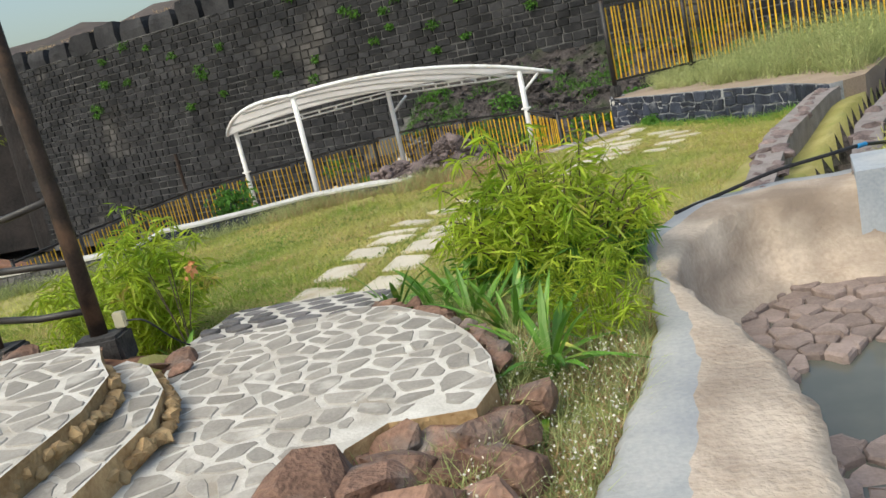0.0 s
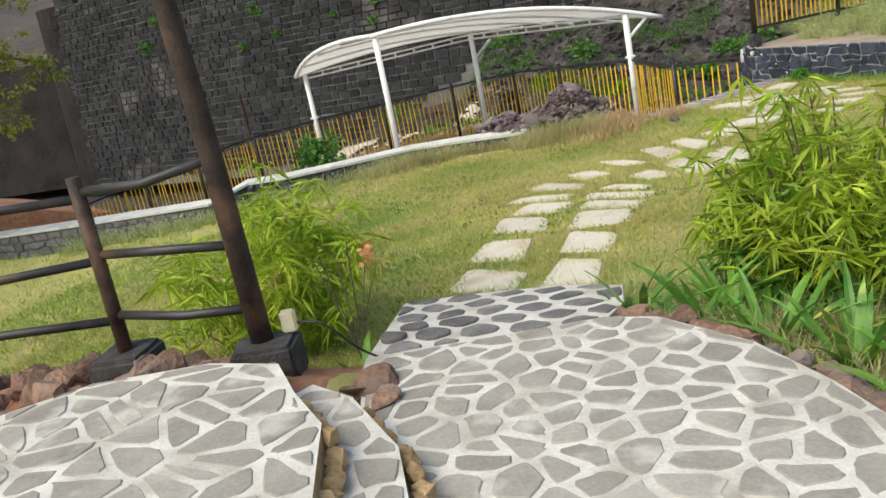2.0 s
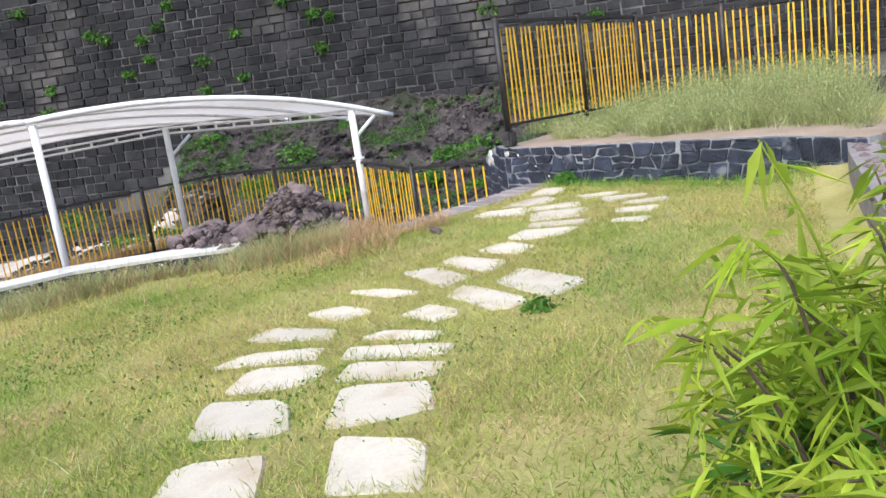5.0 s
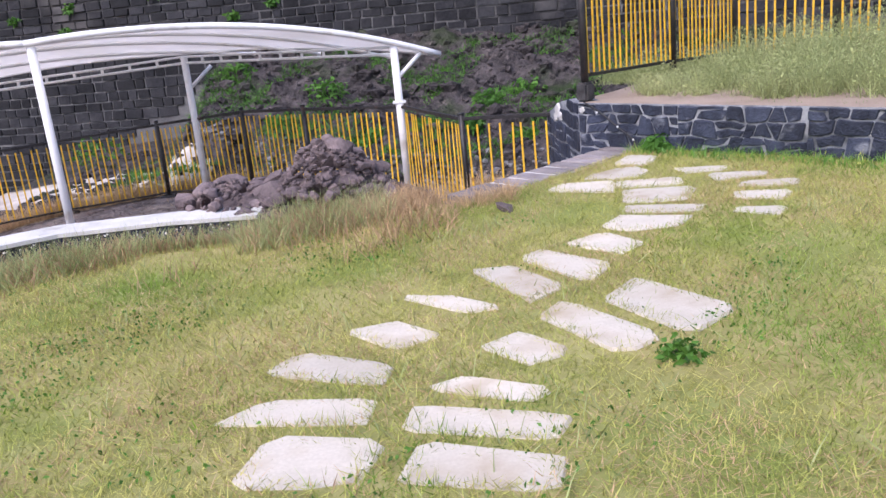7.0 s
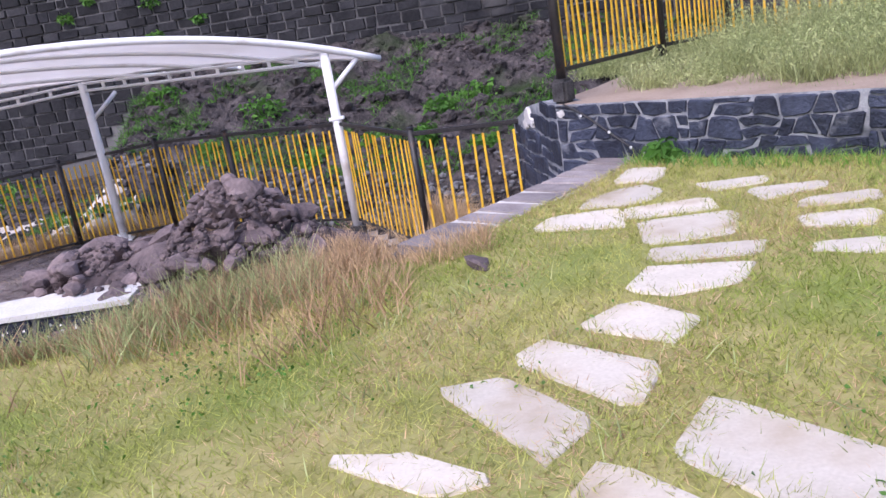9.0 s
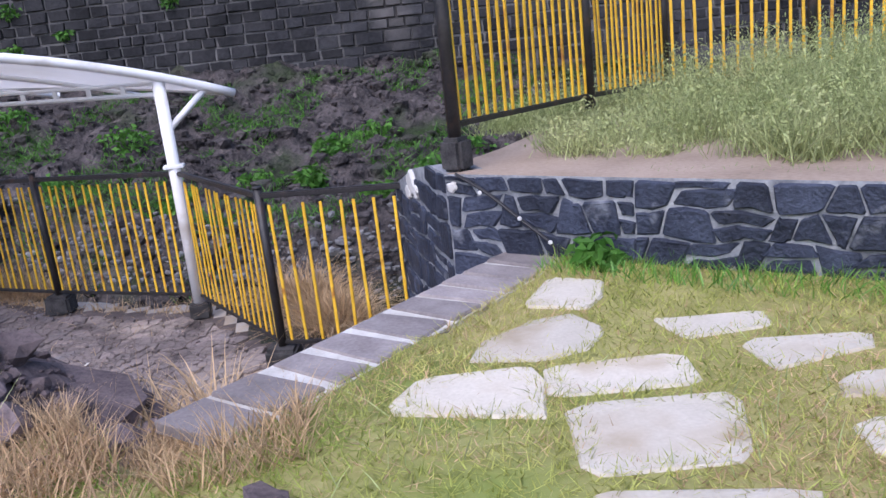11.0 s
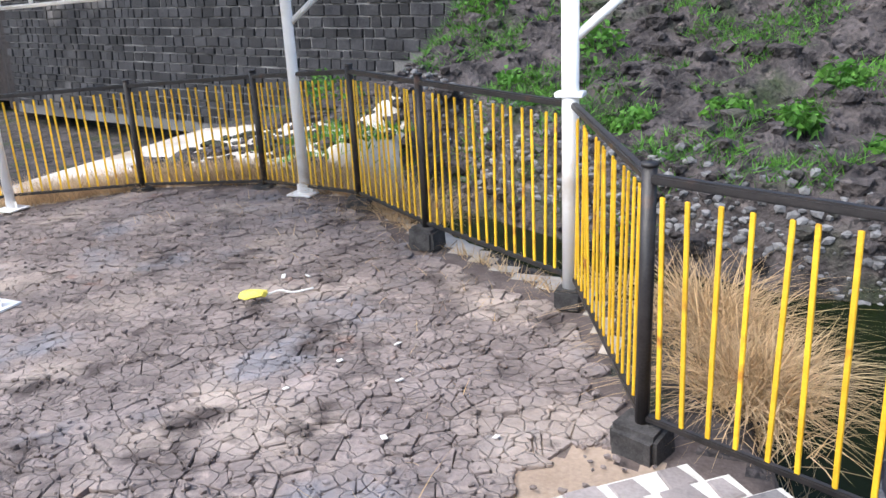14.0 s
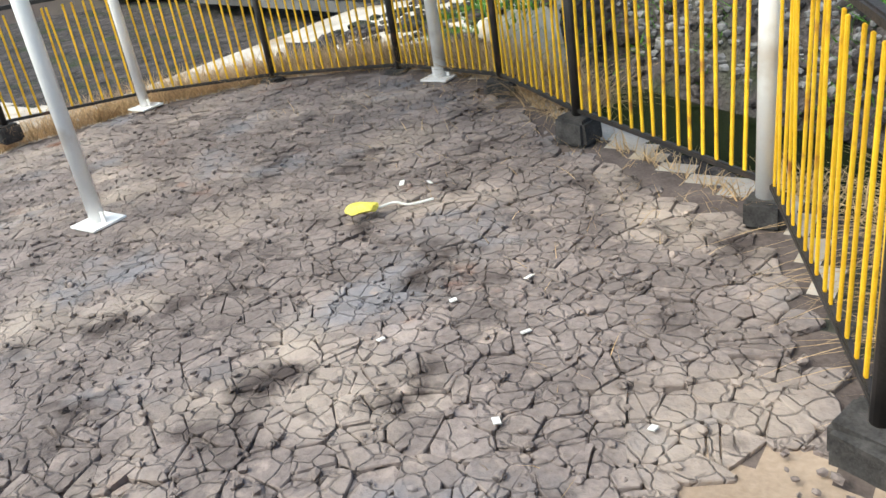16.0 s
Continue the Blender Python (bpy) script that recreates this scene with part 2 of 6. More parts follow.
M_RAG = mat("yellow_crumpled_bag", (0.60, 0.52, 0.06), (0.76, 0.68, 0.16), 20, 80, 0.5, 0.4)
M_PAPER = mat("white_litter", (0.66, 0.65, 0.63), (0.8, 0.79, 0.77), 20, 80, 0.6, 0.1)
M_HILL = mat("scrubby_hillside", (0.055, 0.042, 0.038), (0.125, 0.10, 0.09), 0.10, 0.9, 0.95, 0.5, c=(0.055, 0.07, 0.03), cscale=0.06, camt=0.3, bdist=0.6)
M_REDSOIL = mat("red_earth_heap", (0.20, 0.095, 0.055), (0.36, 0.19, 0.12), 1.5, 12, 0.95, 0.7, bdist=0.08)


# ---- builders ----
def mesh_of(name, verts, faces, material):
    me = bpy.data.meshes.new(name)
    me.from_pydata([tuple(map(float, v)) for v in verts], [], faces)
    me.materials.append(material)
    me.validate()
    return me


def raw(name, verts, faces, material, parent=None, label=""):
    ob = new(name, mesh_of(name, verts, faces, material))
    ob.parent = parent
    return tagged(ob, label)


def part(name, bm, material, parent=None, label="", smooth=False):
    me = bpy.data.meshes.new(name)
    bm.to_mesh(me)
    bm.free()
    me.materials.append(material)
    if smooth:
        me.shade_smooth()
    ob = new(name, me)
    ob.parent = parent
    return tagged(ob, label)


def empty(name, place=(0, 0, 0), rz=0.0):
    ob = new(name)
    ob.matrix_basis = Matrix.Translation(place) @ Matrix.Rotation(rz, 4, "Z")
    ob.empty_display_size = 0.1
    return ob


def box(size, centre=(0, 0, 0), bevel=0.0, rot=None):
    bm = bmesh.new()
    bmesh.ops.create_cube(bm, size=1)
    bmesh.ops.scale(bm, vec=size, verts=bm.verts)
    if bevel:
        bmesh.ops.bevel(bm, geom=bm.edges[:], offset=bevel, segments=2, affect="EDGES")
    if rot is not None:
        bmesh.ops.transform(bm, matrix=rot, verts=bm.verts)
    bmesh.ops.translate(bm, vec=centre, verts=bm.verts)
    return bm


def tube(points, radius, seg=10, bm=None):
    """A closed tube along points; radius is one number or one for each point."""
    bm = bm or bmesh.new()
    pts = [Vector(p) for p in points]
    rad = radius if hasattr(radius, "__len__") else [radius] * len(pts)
    rings = []
    for i, p in enumerate(pts):
        d = (pts[min(i + 1, len(pts) - 1)] - pts[max(i - 1, 0)]).normalized()
        side = d.cross(Vector((0, 0, 1)) if abs(d.z) < 0.95 else Vector((1, 0, 0))).normalized()
        up = side.cross(d)
        rings.append([bm.verts.new(p + (side * math.cos(2 * math.pi * k / seg) + up * math.sin(2 * math.pi * k / seg)) * rad[i]) for k in range(seg)])
    for a, b in zip(rings, rings[1:]):
        for k in range(seg):
            bm.faces.new((a[k], a[(k + 1) % seg], b[(k + 1) % seg], b[k]))
    bm.faces.new(rings[0][::-1])
    bm.faces.new(rings[-1])
    bmesh.ops.recalc_face_normals(bm, faces=bm.faces[:])
    return bm


def spline(points, n=40):
    """Smooth line through the points."""
    p = np.array(points, float)
    p = np.vstack([2 * p[0] - p[1], p, 2 * p[-1] - p[-2]])
    out = []
    per = max(2, n // (len(p) - 3))
    for i in range(1, len(p) - 2):
        for t in np.linspace(0, 1, per, endpoint=False):
            a, b, c, d = p[i - 1], p[i], p[i + 1], p[i + 2]
            out.append(0.5 * (2 * b + (c - a) * t + (2 * a - 5 * b + 4 * c - d) * t * t + (3 * b - a - 3 * c + d) * t ** 3))
    out.append(p[-2])
    return np.array(out)


def inside(poly, x, y):
    poly = np.asarray(poly, float)
    x, y = np.asarray(x, float), np.asarray(y, float)
    hit = np.zeros(x.shape, bool)
    for (x1, y1), (x2, y2) in zip(poly, np.roll(poly, -1, 0)):
        if y1 != y2:
            hit ^= ((y1 > y) != (y2 > y)) & (x < (x2 - x1) * (y - y1) / (y2 - y1) + x1)
    return hit


def off(line, x, y, closed=False):
    """Distance from the points to a line of segments."""
    line = np.asarray(line, float)
    segs = zip(line, np.roll(line, -1, 0)) if closed else zip(line[:-1], line[1:])
    best = np.full(np.shape(x), 1e9)
    for (x1, y1), (x2, y2) in segs:
        dx, dy = x2 - x1, y2 - y1
        t = np.clip(((x - x1) * dx + (y - y1) * dy) / (dx * dx + dy * dy + 1e-9), 0, 1)
        best = np.minimum(best, np.hypot(x - x1 - t * dx, y - y1 - t * dy))
    return best


def clip_poly(poly, nx, ny, c):
    """Keeps the part of a convex polygon where nx*x + ny*y <= c."""
    out = []
    for (x1, y1), (x2, y2) in zip(poly, poly[1:] + poly[:1]):
        d1, d2 = nx * x1 + ny * y1 - c, nx * x2 + ny * y2 - c
        if d1 <= 0:
            out.append((x1, y1))
        if (d1 < 0 < d2) or (d2 < 0 < d1):
            t = d1 / (d1 - d2)
            out.append((x1 + t * (x2 - x1), y1 + t * (y2 - y1)))
    return out


def cells(x0, x1, y0, y1, sx, sy, gap, jitter=0.38, shift=True, seed=1):
    """Irregular stones over a rectangle, as convex outlines with a gap between them."""
    r = np.random.default_rng(seed)
    nx, ny = int((x1 - x0) / sx) + 5, int((y1 - y0) / sy) + 5
    P = np.zeros((ny, nx, 2))
    for j in range(ny):
        for i in range(nx):
            P[j, i] = (x0 + (i - 1 + (0.5 if shift and j % 2 else 0) + r.uniform(-jitter, jitter)) * sx, y0 + (j - 1 + r.uniform(-jitter, jitter)) * sy)
    out = []
    for j in range(1, ny - 1):
        for i in range(1, nx - 1):
            px, py = P[j, i]
            poly = [(px - 2 * sx, py - 2 * sy), (px + 2 * sx, py - 2 * sy), (px + 2 * sx, py + 2 * sy), (px - 2 * sx, py + 2 * sy)]
            for dj in (-2, -1, 0, 1, 2):
                for di in (-2, -1, 0, 1, 2):
                    if (di or dj) and 0 <= j + dj < ny and 0 <= i + di < nx:
                        qx, qy = P[j + dj, i + di]
                        dx, dy = qx - px, qy - py
                        d = math.hypot(dx, dy) + 1e-9
                        poly = clip_poly(poly, dx / d, dy / d, (dx / d) * (px + qx) / 2 + (dy / d) * (py + qy) / 2 - gap / 2)
                        if len(poly) < 3:
                            break
                    if len(poly) < 3:
                        break
                if len(poly) < 3:
                    break
            if len(poly) >= 3:
                out.append(poly)
    return out


def slab(poly, low, high, edge=0.012, wob=0.0, r=None):
    """Verts and faces of a flat stone: foot, shoulder and worn top."""
    n = len(poly)
    cx, cy = sum(p[0] for p in poly) / n, sum(p[1] for p in poly) / n
    v, f = [], []
    for z, s in ((low, 0.0), (high - edge, 0.0), (high, edge)):
        for x, y in poly:
            d = math.hypot(x - cx, y - cy) + 1e-6
            k = max(0.2, 1 - s / d)
            v.append((cx + (x - cx) * k, cy + (y - cy) * k, z + (r.uniform(-wob, wob) if r is not None and s else 0)))
    for a in (0, 1):
        for i in range(n):
            k = (i + 1) % n
            f.append((a * n + i, a * n + k, (a + 1) * n + k, (a + 1) * n + i))
    f.append(tuple(range(2 * n, 3 * n)))
    return v, f


def join(lists):
    v, f = [], []
    for vv, ff in lists:
        o = len(v)
        v.extend(vv)
        f.extend(tuple(i + o for i in q) for q in ff)
    return v, f


def rough_poly(poly, r, amount=0.02, cut=0.09):
    """Rounds the corners of an outline a little."""
    out = []
    n = len(poly)
    for i in range(n):
        a, b, c = poly[i - 1], poly[i], poly[(i + 1) % n]
        for q, k in ((a, cut), (c, cut)):
            out.append((b[0] + (q[0] - b[0]) * k + r.uniform(-amount, amount), b[1] + (q[1] - b[1]) * k + r.uniform(-amount, amount)))
    return out


def rock_mesh(name, seed, material, squash=0.7, sub=2):
    bm = bmesh.new()
    bmesh.ops.create_icosphere(bm, subdivisions=sub, radius=1)
    o = Vector((seed * 3.1, seed * 1.7, seed * 0.9))
    for v in bm.verts:
        k = 1 + 0.45 * noise.noise(v.co * 1.1 + o) + 0.18 * noise.noise(v.co * 3.2 + o)
        v.co = v.co * k
    rr = np.random.default_rng(seed + 500)
    for _ in range(11):
        nrm = Vector(rr.normal(size=3)).normalized()
        d = rr.uniform(0.5, 0.8)
        for v in bm.verts:
            over = v.co.dot(nrm) - d
            if over > 0:
                v.co -= nrm * over * 0.92
    for v in bm.verts:
        v.co = Vector((v.co.x * 1.25, v.co.y, v.co.z * 1.2 * squash))
    me = bpy.data.meshes.new(name)
    bm.to_mesh(me)
    bm.free()
    me.materials.append(material)
    return me


def placed(name, me, parent, place, size, r, flat=False):
    ob = new(name, me)
    ob.parent = parent
    s = size * r.uniform(0.8, 1.25)
    ob.matrix_basis = Matrix.LocRotScale(place, Euler((r.uniform(-0.5, 0.5), r.uniform(-0.5, 0.5), r.uniform(0, 6.28))), (s, s, s))
    return ob


def blades(name, P, height, width, lean, material, label="", parent=None, seg=2, droop=0.3, seed=3):
    """Grass: at each place a bent tapering blade. height, width, lean: one number or one for each place."""
    r = np.random.default_rng(seed)
    n = len(P)
    h, w = np.broadcast_to(height, n) * r.uniform(0.6, 1.3, n), np.broadcast_to(width, n) * r.uniform(0.7, 1.2, n)
    a, ln = r.uniform(0, 2 * math.pi, n), np.broadcast_to(lean, n) * r.uniform(0.2, 1.6, n)
    dx, dy = np.cos(a), np.sin(a)
    b = r.uniform(0, 2 * math.pi, n)
    sx, sy = np.cos(b), np.sin(b)
    rows = []
    for k in range(seg + 1):
        t = k / seg
        c = np.stack([P[:, 0] + dx * h * ln * (t + droop * t * t), P[:, 1] + dy * h * ln * (t + droop * t * t), P[:, 2] + h * (t - droop * ln * t * t)], 1)
        ww = w * 0.5 * (1 - t ** 1.5)
        if k < seg:
            rows.append(c + np.stack([sx * ww, sy * ww, 0 * ww], 1))
            rows.append(c - np.stack([sx * ww, sy * ww, 0 * ww], 1))
        else:
            rows.append(c)
    m = 2 * seg + 1
    V = np.stack(rows, 1).reshape(-1, 3)
    base = np.arange(n)[:, None] * m
    tris = []
    for k in range(seg - 1):
        o = 2 * k
        tris += [(o, o + 1, o + 3), (o, o + 3, o + 2)]
    tris.append((2 * seg - 2, 2 * seg - 1, 2 * seg))
    F = np.concatenate([base + np.array(t)[None] for t in tris])
    return tri_mesh(name, V, F, material, label, parent)


def tri_mesh(name, V, F, material, label="", parent=None, per=3):
    me = bpy.data.meshes.new(name)
    me.vertices.add(len(V))
    me.vertices.foreach_set("co", np.asarray(V, np.float32).ravel())
    me.loops.add(F.size)
    me.loops.foreach_set("vertex_index", np.asarray(F, np.int32).ravel())
    me.polygons.add(len(F))
    me.polygons.foreach_set("loop_start", np.arange(0, F.size, per, dtype=np.int32))
    me.update(calc_edges=True)
    me.materials.append(material)
    ob = new(name, me)
    ob.parent = parent
    return tagged(ob, label)


def leaves(name, C, length, width, material, parent=None, label="", down=0.4, seed=5):
    """Folded pointed leaves at the places C."""
    r = np.random.default_rng(seed)
    n = len(C)
    a = r.uniform(0, 2 * math.pi, n)
    el = r.uniform(-1.0, 0.6, n) - down * 0.5
    d = np.stack([np.cos(a) * np.cos(el), np.sin(a) * np.cos(el), np.sin(el)], 1)
    s = np.cross(d, r.normal(size=(n, 3)))
    s /= np.linalg.norm(s, axis=1)[:, None] + 1e-9
    u = np.cross(s, d)
    L = (length * r.uniform(0.55, 1.25, n))[:, None]
    W = (width * r.uniform(0.6, 1.2, n))[:, None]
    p0, p3 = C, C + d * L - np.array([0, 0, 1]) * L * 0.18
    m = C + d * L * 0.42
    V = np.stack([p0, m + s * W * 0.5 + u * W * 0.15, p3, m - s * W * 0.5 + u * W * 0.15], 1).reshape(-1, 3)
    b = np.arange(n)[:, None] * 4
    F = np.concatenate([b + np.array([[0, 1, 2]]), b + np.array([[0, 2, 3]])])
    return tri_mesh(name, V, F, material, label, parent)

# ---- plan ----
PATIO_Z = 1.65
EDGE = [(-60, 7.35), (-4.75, 7.35), (-4.5, 7.8), (-3.9, 7.85), (-3.2, 8.3), (-2.4, 8.85), (-1.5, 8.98), (-0.8, 8.95), (0.4, 9.0), (1.08, 8.72),
        (2.5, 9.97), (2.34, 10.72), (2.3, 12.1), (3.6, 12.6), (4.6, 13.6), (5.8, 13.0), (7.2, 12.6), (60, 8.0), (60, -60), (-60, -60)]
BED = [(2.38, 10.86), (3.13, 10.05), (4.7, 8.35), (5.1, 7.6), (5.9, 9.2), (7.4, 12.9), (5.7, 13.2), (4.6, 13.7), (3.5, 13.0), (2.28, 12.4)]
FENCE = [(2.1, 12.2), (1.06, 12.675), (0.27, 14.36), (-1.29, 15.3), (-2.44, 16.19), (-4.11, 16.92), (-5.85, 16.78), (-7.25, 16.12), (-8.4, 14.9), (-8.75, 13.0), (-8.95, 11.4), (-9.1, 9.6)]
POOL_OUT = [(2.5, -0.9), (2.58, -0.4), (2.72, 0.42), (2.78, 1.14), (2.74, 1.97), (2.7, 2.75), (3.15, 3.65), (3.73, 3.85), (4.6, 3.95), (6.2, 3.8), (7.6, 2.6), (7.8, 0.5), (6.5, -1.6), (4.5, -2.3), (3.2, -1.9)]
POOL_IN = [(3.35, -0.7), (3.38, -0.1), (3.3, 0.5), (3.15, 1.0), (2.93, 1.67), (3.02, 2.5), (3.4, 3.2), (3.8, 3.35), (4.6, 3.4), (6.0, 3.3), (7.2, 2.3), (7.3, 0.5), (6.2, -1.2), (4.6, -1.8), (3.7, -1.4)]
KERB = [(-8.9, 7.3), (-6.66, 7.3), (-4.75, 7.3), (-4.5, 7.75), (-3.9, 7.8), (-3.25, 8.22), (-2.45, 8.8), (-1.5, 8.92), (-0.75, 8.88)]
TOP = np.array((1.08, 8.72))
ALONG, DOWN = np.array((0.75, 0.6614)), np.array((-0.6614, 0.75))
POOL_RIM = spline(POOL_OUT + POOL_OUT[:1], 90)[:-1]


def ease(t):
    t = np.clip(t, 0, 1)
    return t * t * (3 - 2 * t)


def hum(x, y, s, k):
    """Smooth rolling of the ground."""
    return np.sin(x * s + k) * np.cos(y * s * 1.13 + 2 * k) * 0.5 + np.sin(x * s * 2.3 - y * s * 1.7 + k) * 0.25


def lawn_z(x, y):
    z = 1.25 + 0.11 * ease((5.6 - y) / 2.5) + 0.012 * hum(x, y, 1.7, 1)
    z = z - 0.22 * ease((-2.0 - x) / 5.0)
    z = z - 0.3 * ease((1.0 - off(KERB, x, y)) / 0.9) * ease((-0.3 - x) / 1.0)
    return z + 0.22 * ease((x - 4.1) / 0.8)


def ground_z(x, y):
    x, y = np.asarray(x, float), np.asarray(y, float)
    d_edge = off(EDGE, x, y, True) * np.where(inside(EDGE, x, y), -1, 1)
    run = np.where((x > -0.95) & (x < 1.0), 1.5, 0.15)
    high = lawn_z(x, y)
    high = np.where(inside(BED, x, y), np.where(y > 11.0 + (x - 2.3) * 0.9, 1.2, 1.6), high)
    patio = (x > -3.5) & (x < 2.2) & (y < 1.6)
    high = np.where(patio, 1.48, high)
    high = np.where((x < 0.1) & (x > -6) & (y < 0.6), 1.72, high)
    slope = (x < 0.0) & (x > -6) & (y >= 0.6) & (y < 1.6)
    high = np.where(slope, 1.76 - 0.38 * ease((y - 0.6) / 1.0) + 0.05 * hum(x, y, 6, 2), high)
    low = 0.02 * hum(x, y, 1.1, 2) - 0.03 - 0.075 * np.clip(-2.0 - x, 0, 8) + 0.06 * np.clip(y - 14.2, 0, 2.8) * ease((-1.5 - x) / 1.5)
    g = (y - np.interp(x, [p[0] for p in FENCE[::-1]], [p[1] for p in FENCE[::-1]]))
    d_f = off(FENCE, x, y)
    moat = ease((x + 5.1) / 1.3)
    outside = (g > 0) | (x > 2.0)
    low = np.where(outside, low - moat * np.clip((d_f - np.interp(x, [0.7, 1.0, 1.55, 1.75], [0.4, 1.0, 0.8, 0.1])) * 1.5, 0, 2.2) - (1 - moat) * 0.35 * ease(d_f / 2), low)
    far = y - 19.0 - 0.12 * np.minimum(x, 0)
    bank = np.interp(far, [-0.3, 0.5, 1.0, 3.2, 6.0, 9.0, 14], [-2.3, -0.7, -0.35, -0.1, 0.75, 1.9, 2.6])
    bank = bank + (0.22 * hum(x, y, 1.7, 3) + 0.16 * hum(x * 1.3, y, 4.1, 1) + 0.11 * hum(x, y * 1.4, 8.3, 2) + 0.07 * hum(x * 1.2, y, 15.1, 5)) * ease((far - 0.4) / 1.0)
    rim = -1.6 + (y - np.interp(x, [-6.2, -3.3, 0.1, 1.3, 2.4], [23.4, 21.4, 19.55, 19.2, 18.75])) * 1.8 + 6 * (1 - moat)
    bank = np.minimum(bank, rim)
    bank = bank * ease((x + 8) / 3) - 3.0 * (1 - ease((x + 8) / 3))
    low = np.where((far > -0.3) & (x > -8), np.maximum(low, bank), low)
    low = np.where(outside, low - 2.8 * ease((-10.5 - x) / 2.0), low)
    z = high + (low - high) * ease(d_edge / run)
    rel_x, rel_y = x - TOP[0], y - TOP[1]
    n = rel_x * DOWN[0] + rel_y * DOWN[1]
    al = rel_x * ALONG[0] + rel_y * ALONG[1]
    on = (n > 0.03) & (n < 2.6) & (al > 0.3 * n - 0.4) & (al < 2.35 + 0.15 * n)
    z = np.where(on, np.clip(1.12 - np.maximum(n - 0.3, 0) * 0.54, -0.08, 1.2), z)
    z = np.where(inside(POOL_RIM, x, y), 0.45, z)
    cx = 3.75 + (y - 3.6) * 0.385 + 0.25
    z = np.where((np.abs(x - cx - 0.02) < 0.27) & (y > 3.7) & (y < 9.0), 1.08, z)
    return z


def grid_line(*pieces):
    out = []
    for a, b, s in pieces:
        out.extend(np.arange(a, b, s))
    return np.array(out)


gx = grid_line((-150, -50, 12), (-50, -16, 1.5), (-16, -9, 0.25), (-9, 9, 0.12), (9, 14, 0.4), (14, 50, 3), (50, 160, 12))
gy = grid_line((-90, -10, 8), (-10, -3, 0.5), (-3, 13, 0.12), (13, 28, 0.14), (28, 34, 0.4), (34, 60, 3), (60, 400, 20))
GX, GY = np.meshgrid(gx, gy)
GZ = ground_z(GX, GY)
nx, ny = len(gx), len(gy)
V = np.stack([GX.ravel(), GY.ravel(), GZ.ravel()], 1)
idx = np.arange(nx * ny).reshape(ny, nx)
F = np.stack([idx[:-1, :-1], idx[:-1, 1:], idx[1:, 1:], idx[1:, :-1]], -1).reshape(-1, 4)
ground = tri_mesh("ground", V, F, M_SOIL, per=4)
cxs, cys = V[F].mean(1)[:, 0], V[F].mean(1)[:, 1]
for m in (M_MUD, M_BANK, M_DUST, M_REDSOIL, M_SAND):
    ground.data.materials.append(m)
low_side = ~inside(EDGE, cxs, cys)
g_line = cys - np.interp(cxs, [p[0] for p in FENCE[::-1]], [p[1] for p in FENCE[::-1]])
kind = np.where(low_side, 1, 0)
kind = np.where(low_side & ((g_line > 0.2) | (cxs > 2)), np.where((cxs < -3.6) & (cys < np.interp(cxs, [-8, -5, -3.6], [24.0, 22.6, 18.9]) + 0.25 * np.sin(cxs * 1.3)), 3, 2), kind)
kind = np.where(low_side & (g_line > 0.15) & (g_line < np.where(cxs > -2.4, 0.42, 1.3) + 0.15 * np.sin(cxs * 4)) & (cxs < 0.75), 3, kind)
kind = np.where((np.abs(cxs - (4.02 + (cys - 3.6) * 0.385)) < 0.3) & (cys > 3.7) & (cys < 9.0), 2, kind)
kind = np.where((cxs < 0.05) & (cxs > -6) & (cys > 0.3) & (cys < 1.5 + 0.1 * np.sin(cxs * 7)), 4, kind)
kind = np.where((kind == 1) & (np.hypot((cxs - 0.85), (cys - 12.15)) < 0.5 + 0.1 * np.sin(cxs * 17)), 5, kind)
ground.data.polygons.foreach_set("material_index", kind.astype(np.int32))
ground.data.shade_smooth()
tagged(ground, "dry yellow-green lawn, mud terrace and scrubby moat bank", "ground", kind="structure")

water = raw("water", [(-8, 14.5, -1.6), (40, 9, -1.6), (40, 24, -1.6), (-8, 25, -1.6)], [(0, 1, 2, 3)], M_WATER)
tagged(water, "still dark green water of the moat", "water", kind="structure")


# ---- fort wall and hill ----
FW0, FW1 = np.array((-31.0, 37.0)), np.array((30.0, 21.8))
FDIR = (FW1 - FW0) / np.linalg.norm(FW1 - FW0)
FOUT = np.array((FDIR[1], -FDIR[0]))
FLEN = float(np.linalg.norm(FW1 - FW0))
FTOP = 6.9


def on_wall(s, z, out=0.0):
    lean = (FTOP - z) * 0.07
    p = FW0 + FDIR * s + FOUT * (out + lean)
    return (p[0], p[1], z)


fort = raw("wall_fort", [on_wall(0, -3), on_wall(FLEN, -3), on_wall(FLEN, FTOP), on_wall(0, FTOP), on_wall(0, -3, -2.5), on_wall(FLEN, -3, -2.5), on_wall(FLEN, FTOP, -2.2), on_wall(0, FTOP, -2.2)],
           [(0, 1, 2, 3), (5, 4, 7, 6), (4, 0, 3, 7), (1, 5, 6, 2), (3, 2, 6, 7)], M_FMORT)
tagged(fort, "tall weathered dark basalt fort wall with pale mortar joints", "wall", kind="structure")


def block_mesh(w, h, d, seed):
    r = np.random.default_rng(seed)
    b = 0.02
    v = []
    for y, k in ((0.05, 0.0), (-d, b)):
        for x, z in ((k, k), (w - k, k), (w - k, h - k), (k, h - k)):
            v.append((x + r.uniform(-0.02, 0.02), y + r.uniform(-0.015, 0.015), z + r.uniform(-0.015, 0.015)))
    return v, [(0, 1, 5, 4), (1, 2, 6, 5), (2, 3, 7, 6), (3, 0, 4, 7), (4, 5, 6, 7)]


